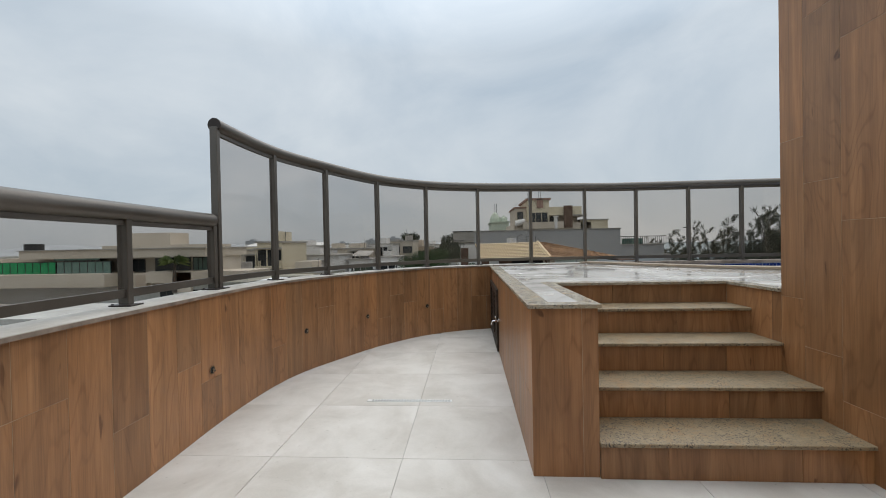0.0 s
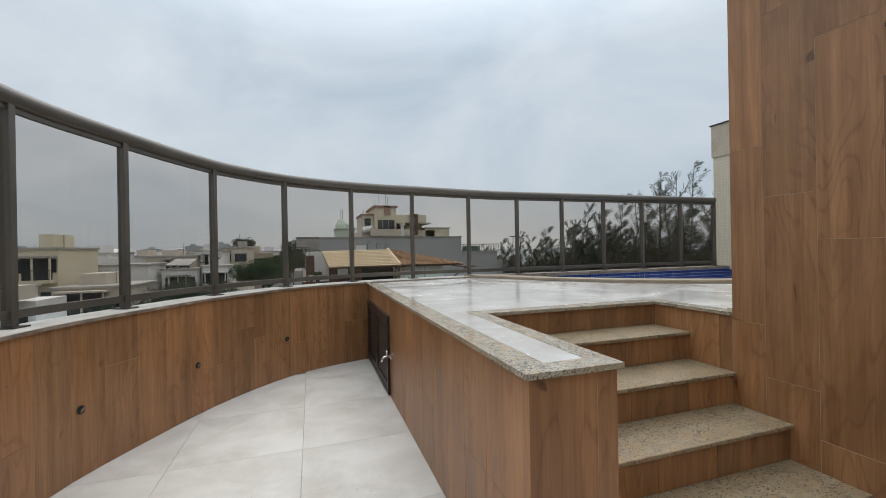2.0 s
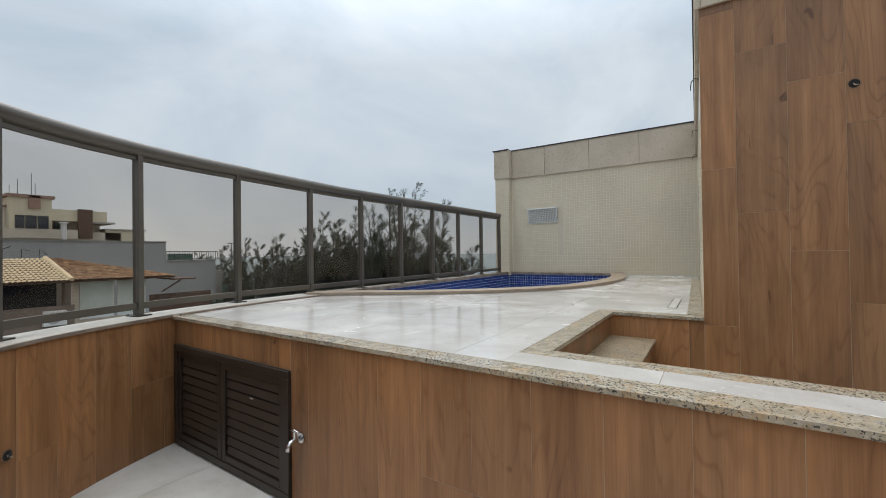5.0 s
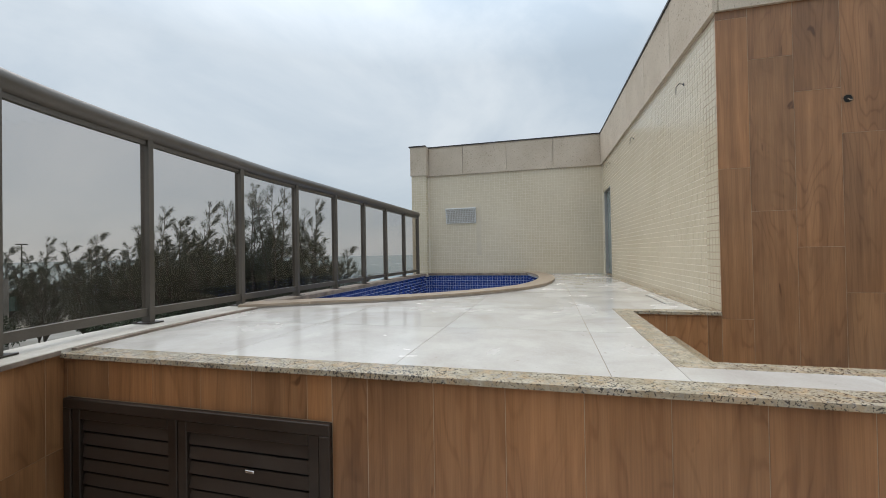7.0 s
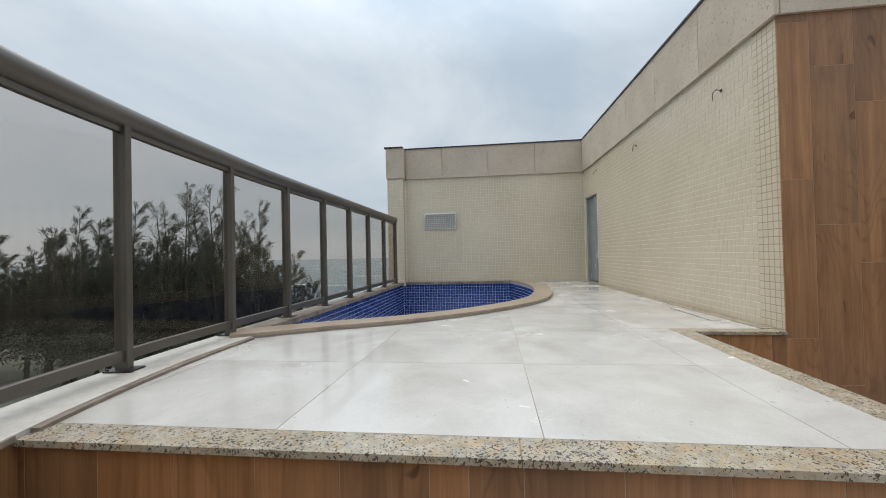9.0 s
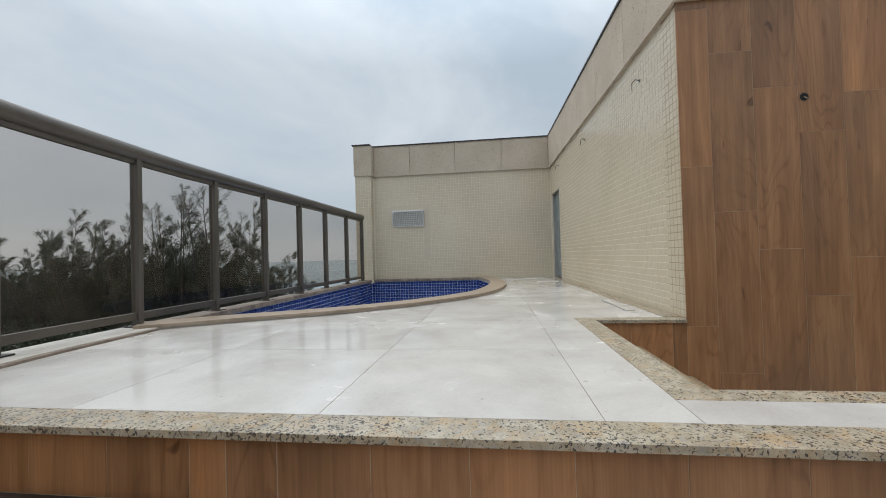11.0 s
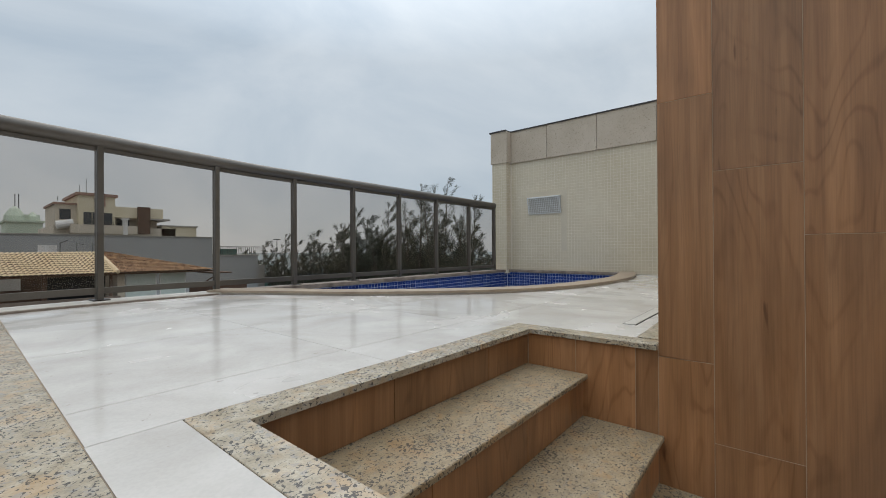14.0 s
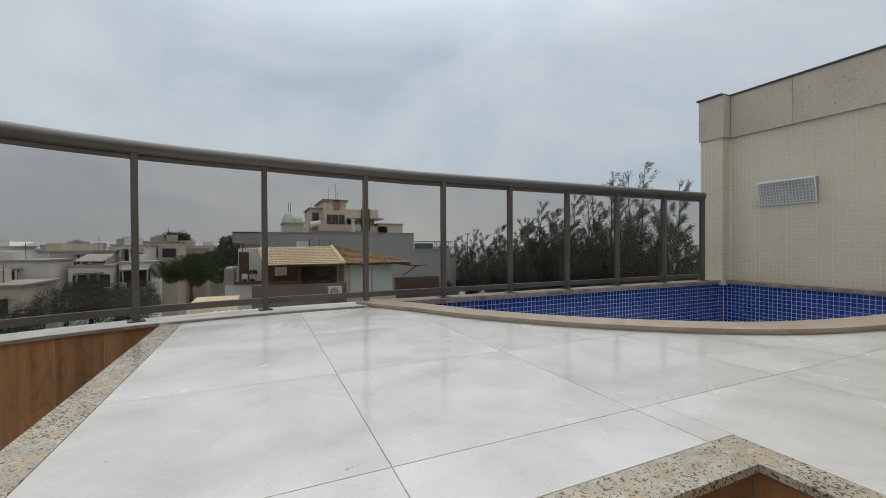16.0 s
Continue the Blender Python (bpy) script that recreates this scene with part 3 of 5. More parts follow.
railing("low_glass_railing", [POST_AT[1] - 13, POST_AT[1], POST_AT[1] + 13, POST_AT[2], POST_AT[3], POST_AT[4] - 1], LOW_Z,
        "lower stretch of bronze railing with smoked glass on the parapet", LOW_Z - 0.02)


BRONZE_SLAT = mottled("brown_slat_aluminium", (0.028, 0.019, 0.014), (0.046, 0.033, 0.025), 0.5, 4.0, 90, 0.08)


# ---- louvred hatch, tap, drains, outlets ----
def louvred_hatch():
    y0, y1, z0, z1, x = 4.69, 6.04, 0.012, 0.735, X_BOX
    t = thing("louvred_hatch", x, (y0 + y1) / 2, 0.0, "dark bronze aluminium louvred hatch, two closed leaves, in the wood cladding", "hatch door")
    f = 0.045
    for a, b, c, d in ((y0, y1, z1 - f, z1), (y0, y1, z0, z0 + f), (y0, y0 + f, z0 + f, z1 - f), (y1 - f, y1, z0 + f, z1 - f)):
        part("frame_bar", box(x - 0.022, x + 0.02, a, b, c, d, 0.003), BRONZE_DARK, t)
    mid = 5.40
    for a, b in ((y0 + f + 0.003, mid - 0.003), (mid + 0.003, y1 - f - 0.003)):
        leaf = part("leaf", box(x - 0.016, x + 0.012, a, a + 0.045, z0 + f, z1 - f, 0.003), BRONZE_DARK, t)
        for c, d, e, g in ((b - 0.045, b, z0 + f, z1 - f), (a + 0.045, b - 0.045, z1 - f - 0.045, z1 - f), (a + 0.045, b - 0.045, z0 + f, z0 + f + 0.045)):
            part("stile", box(x - 0.016, x + 0.012, c, d, e, g, 0.003), BRONZE_DARK, leaf)
        n = 9
        low, high = z0 + f + 0.045, z1 - f - 0.045
        for k in range(n):
            z = low + (high - low) * (k + 0.5) / n
            part("slat", moved(box(-0.003, 0.003, a + 0.045, b - 0.045, -0.0245, 0.0245, 0.001), pose(x + 0.002, 0, z, 0, 9, 0)), BRONZE_SLAT, leaf)
        # black sheet in place of the shade in the hollow behind the slats
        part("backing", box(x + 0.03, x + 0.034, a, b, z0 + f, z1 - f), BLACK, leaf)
    part("latch", box(x - 0.024, x - 0.015, 5.02, 5.06, 0.515, 0.527, 0.002), CHROME, t, "small worn bright latch")
    return t


louvred_hatch()


def wall_tap():
    t = thing("wall_tap", X_BOX, 4.60, 0.385, "small chrome garden tap on the wood cladding", "tap")
    part("flange", moved(disc(0, 0, 0, 0.028, 0.008, 18), pose(X_BOX - 0.001, 4.60, 0.39, 0, -90, 0)), CHROME, t)
    part("spout", tube([(X_BOX - 0.005, 4.60, 0.39), (X_BOX - 0.05, 4.60, 0.39), (X_BOX - 0.072, 4.60, 0.386), (X_BOX - 0.084, 4.60, 0.372), (X_BOX - 0.088, 4.60, 0.348)],
                       [0.012, 0.013, 0.012, 0.011, 0.013], 12), CHROME, t, smooth=True)
    part("stem", tube([(X_BOX - 0.045, 4.60, 0.39), (X_BOX - 0.045, 4.60, 0.435)], 0.008, 10), CHROME, t)
    part("handle", tube([(X_BOX - 0.045, 4.565, 0.438), (X_BOX - 0.045, 4.60, 0.442), (X_BOX - 0.045, 4.635, 0.438)], [0.006, 0.009, 0.006], 10), CHROME, t, smooth=True)
    return t


wall_tap()


PALE_COVER = mottled("pale_tile_cover", (0.50, 0.475, 0.43), (0.60, 0.57, 0.52), 0.35)


def linear_drain(x0, x1, y, w, z, slots, label):
    t = thing("floor_drain", (x0 + x1) / 2, y, z, label, "drain")
    if not slots:
        # black sheet draws the dark gaps along both sides of the cover
        part("dark_gap_sheet", box(x0 - 0.002, x1 + 0.002, y - w / 2 - 0.006, y + w / 2 + 0.006, z + 0.0003, z + 0.0012), BLACK, t)
    part("tray", box(x0, x1, y - w / 2, y + w / 2, z + 0.0005, z + 0.004, 0.0008), WHITE_PLASTIC if slots else PALE_COVER, t)
    for k in range(slots):
        x = x1 - 0.02 - 0.024 * k
        for s in (-1, 1):
            # slots are not cut; black blocks on the tray give their shade
            part("slot", box(x - 0.007, x + 0.007, y + s * w * 0.2 - w * 0.09, y + s * w * 0.2 + w * 0.09, z + 0.0042, z + 0.005), BLACK, t)
    return t


linear_drain(-0.895, -0.205, 3.236, 0.045, 0.0, 27, "long white slotted drain set in the tiled floor")
linear_drain(2.40, 3.09, 2.995, 0.055, DECK, 0, "long plain white drain cover set in the deck tiles")


DARK_RIM = mottled("chipped_dark_edge", (0.13, 0.075, 0.04), (0.25, 0.15, 0.085), 0.9)


def outlet(x, y, z, turn, seed):
    """An empty round light outlet in the cladding with cable ends in it; turn: which way it faces."""
    rnd = random.Random(seed)
    t = thing("cable_outlet", x, y, z, "empty round light outlet with loose cable ends in the wood cladding", "outlet", "light outlets", turn=turn)
    m = pose(x, y, z, 0, 0, turn) @ pose(0, 0, 0, 90, 0, 0)
    ring = bmesh.new()
    n = 20
    edge = [[0.030 + rnd.uniform(-0.002, 0.003) for _ in range(n)], [0.024] * n]
    rows = []
    for r, h in ((edge[0], 0.0), (edge[0], 0.0012), (edge[1], 0.0014), (edge[1], -0.004)):
        rows.append([ring.verts.new((r[k] * math.cos(2 * math.pi * k / n), r[k] * math.sin(2 * math.pi * k / n), h)) for k in range(n)])
    for a, b in zip(rows, rows[1:]):
        for k in range(n):
            ring.faces.new((a[k], a[(k + 1) % n], b[(k + 1) % n], b[k]))
    part("rim", moved(ring, m), DARK_RIM, t)
    # no hole is cut: a black disc carries the shade inside it
    part("hole_shade_disc", moved(disc(0, 0, 0.0, 0.0235, 0.0017, 20), m), BLACK, t)
    for k in range(2):
        a = rnd.uniform(0, 6.28)
        part("cable", moved(tube([(0, 0, 0.001), (0.006 * math.cos(a), 0.006 * math.sin(a), 0.012), (0.012 * math.cos(a + 1), 0.014 * math.sin(a + 1), 0.018),
                                  (0.016 * math.cos(a + 2), -0.012, 0.012)], 0.0028, 6), m), RUBBER if k else WOOD_GROUT, t)
    return t


def on_parapet(x, y, d=0.0):
    i = min(range(len(INNER)), key=lambda k: (INNER[k][0] - x) ** 2 + (INNER[k][1] - y) ** 2)
    (px, py), (tx, ty) = INNER[i], RAIL_T[i]
    return px, py, math.degrees(math.atan2(-tx, ty)) + 90


for k, (x, y, z) in enumerate(((-1.80, 2.72, 0.412), (-1.74, 4.00, 0.41), (-1.40, 4.90, 0.41), (-0.60, 5.60, 0.412))):
    px, py, turn = on_parapet(x, y)
    outlet(px + 0.0045 * math.sin(radians(turn)), py - 0.0045 * math.cos(radians(turn)), z, turn, k)
outlet(X_WALL, 2.066, 2.285, -90, 9)


def wall_wires(x, z, seed):
    rnd = random.Random(seed)
    y = north_y(x)
    t = thing("wall_wires", x, y, z, "loose cable ends hanging from a small wall outlet on the mosaic", "wires", "wall wires")
    part("outlet_plate", moved(disc(0, 0, 0, 0.014, 0.004, 12), pose(x, y + 0.001, z, -90, 0, 0)), RUBBER, t)
    for k in range(2):
        s = rnd.choice((-1, 1))
        part("cable", tube([(x, y, z), (x + 0.012 * s, y + 0.03, z + 0.015), (x + 0.03 * s, y + 0.05, z - 0.005), (x + 0.02 * s, y + 0.055, z - 0.05 - 0.02 * k)], 0.0035, 6), RUBBER, t)


for k, (x, z) in enumerate(((2.61, 2.705), (4.35, 2.735), (6.05, 2.79))):
    wall_wires(x, z, k)


def wall_vent():
    """A recess under a wire mesh that leans out at its top, in a smooth cement patch."""
    x, y0, y1, z0, z1 = X_FAR, 5.295, 5.91, 1.962, 2.256
    t = thing("wall_vent", x, (y0 + y1) / 2, z0, "pale wire mesh vent set in the cream mosaic wall", "vent")
    lean = Matrix.Translation((x, 0, z0)) @ Matrix(((1, 0, -0.20, 0), (0, 1, 0, 0), (0, 0, 1, 0), (0, 0, 0, 1))) @ Matrix.Translation((-x, 0, -z0))
    for a, b, c, d in ((y0, y1, z1 - 0.018, z1), (y0, y1, z0, z0 + 0.012), (y0, y0 + 0.014, z0 + 0.012, z1 - 0.018), (y1 - 0.014, y1, z0 + 0.012, z1 - 0.018)):
        part("frame_bar", moved(box(x - 0.016, x - 0.002, a, b, c, d, 0.002), lean), WHITE_PLASTIC, t)
    part("backing", box(x + 0.001, x + 0.006, y0, y1, z0, z1), VENT_BACK, t)
    part("hood", box(x - 0.062, x + 0.004, y0, y1, z1 + 0.001, z1 + 0.008, 0.001), WHITE_PLASTIC, t)
    for k in range(1, 18):
        y = y0 + (y1 - y0) * k / 18
        part("bar_upright", moved(box(x - 0.010, x - 0.006, y - 0.003, y + 0.003, z0 + 0.01, z1 - 0.016), lean), WHITE_PLASTIC, t)
    for k in range(1, 8):
        z = z0 + (z1 - z0) * k / 8
        part("bar_level", moved(box(x - 0.013, x - 0.009, y0 + 0.01, y1 - 0.01, z - 0.003, z + 0.003), lean), WHITE_PLASTIC, t)
    b = bmesh.new()
    for a, c, d, e in ((y0 - 0.10, y1 + 0.05, z1 + 0.009, z1 + 0.10), (y0 - 0.10, y0 - 0.002, 1.30, z1 + 0.009)):
        box(x + 0.0088, x + 0.0118, a, c, d, e, bm=b)
    part("cement_patch", b, CEMENT, t, "smooth cream cement patch")


VENT_BACK = mottled("dusty_grey_recess", (0.44, 0.41, 0.36), (0.52, 0.49, 0.435), 0.9)
CEMENT = mottled("cream_cement", (0.55, 0.475, 0.355), (0.60, 0.525, 0.40), 0.6)
PALE_METAL = mottled("pale_grey_metal", (0.46, 0.45, 0.43), (0.55, 0.54, 0.52), 0.5)
GREY_METAL = mottled("grey_metal", (0.30, 0.295, 0.28), (0.40, 0.39, 0.37), 0.5, metal=0.3)
FROSTED = mottled("frosted_green_glass", (0.21, 0.26, 0.26), (0.28, 0.335, 0.33), 0.25)
wall_vent()


def glass_door():
    a, b = DOOR_X0, DOOR_X1
    t = thing("glass_door", (a + b) / 2, north_y(a) - 0.06, DECK, "closed frosted greenish glass door with metal patch fittings", "door")
    y = north_y((a + b) / 2)
    part("pane", box(a + 0.012, b - 0.012, y - 0.075, y - 0.065, DECK + 0.012, DOOR_TOP - 0.012, 0.002), FROSTED, t)
    for x0, x1 in ((a, a + 0.012), (b - 0.012, b)):
        part("jamb", box(x0, x1, y - 0.12, y - 0.015, DECK, DOOR_TOP), GREY_METAL, t)
    part("head", box(a + 0.012, b - 0.012, y - 0.12, y - 0.015, DOOR_TOP - 0.012, DOOR_TOP), GREY_METAL, t)
    for z in (1.06, 2.13):
        part("patch_fitting", box(a + 0.05, a + 0.12, y - 0.066, y - 0.052, z, z + 0.09, 0.003), CHROME, t)


glass_door()

# ---- cladding, tiles and mosaics ----
PLANKS = {}


def plank(parent, x, y, z, w, h, turn):
    """One wood-look plank; x, y: middle of its foot on the wall's face; turn: heading of its length in plan."""
    key = (round(w, 3), round(h, 3))
    if key not in PLANKS:
        b = box(-w / 2 + 0.001, w / 2 - 0.001, -0.011, 0.0, 0.001, h - 0.001)
        bmesh.ops.bevel(b, geom=[e for e in b.edges if all(v.co.y > -0.001 for v in e.verts)], offset=0.0006, segments=1, affect="EDGES")
        me = bpy.data.meshes.new("plank")
        b.to_mesh(me)
        b.free()
        me.materials.append(WOOD)
        PLANKS[key] = me
    ob = new("plank", PLANKS[key])
    ob.parent = parent
    ob.matrix_world = pose(x, y, z, 0, 0, turn)
    return ob


def clad(parent, p0, p1, z0, z1, edges, phases, rnd, turn_side):
    """Upright planks from p0 to p1 (the outer face lies to the left of that way); edges: joints along it; phases: heights of level joints."""
    L = math.hypot(p1[0] - p0[0], p1[1] - p0[1])
    ux, uy = (p1[0] - p0[0]) / L, (p1[1] - p0[1]) / L
    turn = math.degrees(math.atan2(uy, ux))
    for k, (a, b) in enumerate(zip(edges, edges[1:])):
        ph = phases[k] if k < len(phases) else rnd.choice((0.12, 0.37, 0.62, 0.87))
        cuts = [z0] + [ph + j for j in range(-1, 5) if z0 + 0.03 < ph + j < z1 - 0.03] + [z1]
        for c, d in zip(cuts, cuts[1:]):
            m = (a + b) / 2
            plank(parent, p0[0] + ux * m, p0[1] + uy * m, c, b - a, d - c, turn)


rnd = random.Random(4)
wall_w = bpy.data.objects["wall_west"]
n_cols = int((Y_PILLAR - BACK) / 0.25)
clad(wall_w, (X_WALL, BACK), (X_WALL, Y_PILLAR), 0.0, FASCIA_FOOT, [Y_PILLAR - BACK - 0.185 - 0.25 * k for k in range(22, -1, -1)] + [Y_PILLAR - BACK],
     [rnd.choice((0.12, 0.37, 0.62, 0.87)) for _ in range(18)] + [0.30, 0.07, 0.36, 0.60, 0.89], rnd, 1)
clad(deck, (X_WALL, Y_PILLAR), (X_WALL, Y_NOTCH), 0.0, DECK - 0.021, [0.0, 0.085, 0.335, Y_NOTCH - Y_PILLAR], [5, 5, 5], rnd, 1)
# stair's side wall: west face above and beside the hatch, tip, inner side
west_edges = [6.045 - 0.25 * k for k in range(15)] + [2.19]
for a, b in zip(west_edges, west_edges[1:]):
    if b >= 4.69 - 0.02:
        plank(deck, X_BOX, (a + b) / 2, 0.737, a - b, DECK - 0.021 - 0.737, 90)
    elif a > 4.69:
        plank(deck, X_BOX, (4.69 + b) / 2, 0.0, 4.688 - b, DECK - 0.021, 90)
        plank(deck, X_BOX, (4.69 + a) / 2, 0.737, a - 4.69, DECK - 0.021 - 0.737, 90)
    else:
        j = rnd.choice((0, 0, 0.42, 0.62, 0.3, 0))
        if j:
            plank(deck, X_BOX, (a + b) / 2, 0.0, a - b, j, 90)
            plank(deck, X_BOX, (a + b) / 2, j, a - b, DECK - 0.021 - j, 90)
        else:
            plank(deck, X_BOX, (a + b) / 2, 0.0, a - b, DECK - 0.021, 90)
plank(deck, X_BOX, 6.0735, 0.0, 0.055, DECK - 0.021, 90)
for a, b in ((X_BOX + 0.0, 0.555), (0.555, X_STAIR)):
    plank(deck, (a + b) / 2, Y_TIP, 0.0, b - a, DECK - 0.021, 180)
clad(deck, (X_STAIR, Y_NOTCH), (X_STAIR, Y_TIP), 0.0, DECK - 0.021, [0.0, 0.22, 0.47, 0.72, 0.97, Y_NOTCH - Y_TIP], [5, 0.3, 5, 0.55, 5], rnd, 1)
# curved parapet
step = round(0.25 / 0.06)
i = I_DECK + 2
while i - step > 0:
    a, b = INNER[i], INNER[i - step]
    w = math.hypot(a[0] - b[0], a[1] - b[1])
    turn = math.degrees(math.atan2(b[1] - a[1], b[0] - a[0]))
    j = rnd.choice((0, 0, 0, 0.62, 0.35, 0.5))
    mx, my = (a[0] + b[0]) / 2, (a[1] + b[1]) / 2
    w = round(w, 3)
    if j:
        plank(parapet, mx, my, 0.0, w, j, turn)
        plank(parapet, mx, my, j, w, CAP - 0.02 - j, turn)
    else:
        plank(parapet, mx, my, 0.0, w, CAP - 0.02, turn)
    i -= step

# fascia panels above the walls
def panel(parent, plan, z0, z1):
    cx, cy = sum(p[0] for p in plan) / len(plan), sum(p[1] for p in plan) / len(plan)
    b = prism([(x - cx, y - cy) for x, y in plan], z0, z1)
    ob = linked("fascia_panel", b, FASCIA)
    ob.parent = parent
    ob.matrix_world = pose(cx, cy, 0)
    return ob


G = 0.003
for a, b in zip((2.88, 3.79, 4.67, 5.545), (3.79, 4.67, 5.545, 6.262)):
    panel(wall_east, [(X_FAR - 0.022, a + G), (X_FAR + 0.012, a + G), (X_FAR + 0.012, b - G), (X_FAR - 0.022, b - G)], FASCIA_FOOT, WALL_TOP)
panel(wall_east, [(6.742, 6.266), (6.765, 6.266), (6.765, 6.61), (6.742, 6.61)], FASCIA_FOOT, WALL_TOP)
panel(wall_east, [(6.767, 6.266), (X_FAR + 0.012, 6.266), (X_FAR + 0.012, 6.29), (6.767, 6.29)], FASCIA_FOOT, WALL_TOP)
edges = [X_WALL - 0.02, 2.88, 3.75, 4.62, 5.49, 6.36, X_FAR - 0.03]
for a, b in zip(edges, edges[1:]):
    panel(wall_north, [(a + G, north_y(a) - 0.012), (b - G, north_y(b) - 0.012), (b - G, north_y(b) + 0.022), (a + G, north_y(a) + 0.022)], FASCIA_FOOT, WALL_TOP)
for k in range(6):
    b = Y_PILLAR + 0.012 - 0.9 * k
    panel(wall_w, [(X_WALL - 0.022, b - 0.9 + G), (X_WALL + 0.012, b - 0.9 + G), (X_WALL + 0.012, b - G - (0.025 if k == 0 else 0)), (X_WALL - 0.022, b - G - (0.025 if k == 0 else 0))], FASCIA_FOOT, WALL_TOP)

# lower floor tiles, cut along the curved parapet
foot_x, foot_y = [p[0] for p in INNER[:I_DECK + 6]], [p[1] for p in INNER[:I_DECK + 6]]
tile_me = None
for ix in range(-3, 4):
    for iy in range(-7, 6):
        x0, y0 = -0.46 + 0.80 * ix, 2.352 + 0.787 * iy
        if x0 < -2.9 or x0 > 2.0 or y0 > 6.2 or y0 + 0.787 < BACK:
            continue
        if tile_me is None:
            b = box(0.0012, 0.7988, 0.0012, 0.7858, -0.012, 0.0)
            bmesh.ops.bevel(b, geom=[e for e in b.edges if all(v.co.z > -0.001 for v in e.verts)], offset=0.0012, segments=1, affect="EDGES")
            tile_me = bpy.data.meshes.new("floor_tile")
            b.to_mesh(tile_me)
            b.free()
            tile_me.materials.append(FLOOR_TILE)
        if x0 + 0.8 > X_BOX + 0.1 and y0 > 2.3:
            continue
        ys = [y0 + 0.787 * k / 8 for k in range(9)]
        left = [max(x0, float(np.interp(y, foot_y, foot_x)) - 0.05) for y in ys]
        if min(left) >= x0 + 0.79:
            continue
        if max(left) > x0 + 0.0001:
            edge = [(a, y) for a, y in zip(left, ys) if a < x0 + 0.79 and y < 6.1]
            if len(edge) < 2:
                continue
            plan = [(0.7988, edge[0][1] - y0 + 0.0012), (0.7988, edge[-1][1] - y0 - 0.0012)] + [(a - x0 + 0.0012, min(max(y - y0, 0.0012), 0.7858)) for a, y in edge[::-1]]
            ob = linked("floor_tile", prism(plan, -0.012, 0.0), FLOOR_TILE)
        else:
            ob = new("floor_tile", tile_me)
        ob.parent = floor
        ob.matrix_world = pose(x0, y0, 0.0)

# deck tiles, cut along rims, walls and the pool
def deck_tile(x0, x1, y0, y1):
    n = 1 if x1 < 1.7 else 10
    lo = [(x0 + (x1 - x0) * k / n) for k in range(n + 1)]
    lo = [(x, max(y0, north_y(x) + 0.002 if x > X_WALL else y0), min(y1, deck_limit(x))) for x in lo]
    lo = [(x, a, b) for x, a, b in lo if b > a + 0.004]
    if len(lo) < 2:
        return
    cx, cy = x0, y0
    plan = [(x - cx, a - cy) for x, a, b in lo] + [(x - cx, b - cy) for x, a, b in lo[::-1]]
    ob = linked("deck_tile", prism(plan, -0.012, 0.0), DECK_TILE)
    ob.parent = deck
    ob.matrix_world = pose(cx, cy, DECK)


g = 0.0014
deck_x = [0.392, 1.178, 1.992, 2.8, 3.6, 4.4, 5.2, 6.0, 6.8, X_FAR]
deck_y = [2.09, 2.89, 3.698, 4.48, 5.29, 6.09, 6.3]
for a, b in zip(deck_x, deck_x[1:]):
    for c, d in zip(deck_y, deck_y[1:]):
        if b <= 2.01:
            c = max(c, 3.456)
            if d <= c:
                continue
            deck_tile(a + g, b - g, c + g, d - g)
        elif a < 2.1 and c < 3.45:
            deck_tile(2.097, b - g, c + g, d - g)
            if d > 3.46:
                deck_tile(a + g, 2.0965 - g, 3.456 + g, d - g)
        else:
            deck_tile(a + g, b - g, c + g, d - g)
deck_tile(0.392, 0.558, 2.27, 2.89 - g)
deck_tile(0.392, 0.558, 2.89 + g, 3.455)


# mosaics: raised small tiles, joined
def mosaic_verts(p0, u, n, cols, rows, pitch, z0, skip=None):
    V, F = [], []
    h, c, j = 0.0015, 0.0015, 0.0024
    for i in range(cols):
        for k in range(rows):
            s0, s1, t0, t1 = i * pitch + j, (i + 1) * pitch - j, z0 + k * pitch + j, z0 + (k + 1) * pitch - j
            if skip and skip((s0 + s1) / 2, (t0 + t1) / 2):
                continue
            base = len(V)
            for (s, t, o) in ((s0, t0, 0), (s1, t0, 0), (s1, t1, 0), (s0, t1, 0), (s0 + c, t0 + c, h), (s1 - c, t0 + c, h), (s1 - c, t1 - c, h), (s0 + c, t1 - c, h)):
                V.append((p0[0] + u[0] * s + n[0] * o, p0[1] + u[1] * s + n[1] * o, t))
            for q in ((4, 5, 6, 7), (0, 1, 5, 4), (1, 2, 6, 5), (2, 3, 7, 6), (3, 0, 4, 7)):
                F.append(tuple(base + e for e in q))
    return V, F


def mosaic_field(name, parent, fields, mat, label):
    V, F = [], []
    for f in fields:
        v, q = mosaic_verts(*f)
        F += [tuple(len(V) + e for e in face) for face in q]
        V += v
    me = bpy.data.meshes.new(name)
    me.from_pydata(V, [], F)
    b = bmesh.new()
    b.from_mesh(me)
    bmesh.ops.recalc_face_normals(b, faces=b.faces)
    b.to_mesh(me)
    b.free()
    me.materials.append(mat)
    ob = new(name, me)
    ob.parent = parent
    return tagged(ob, label, kind="stuff")


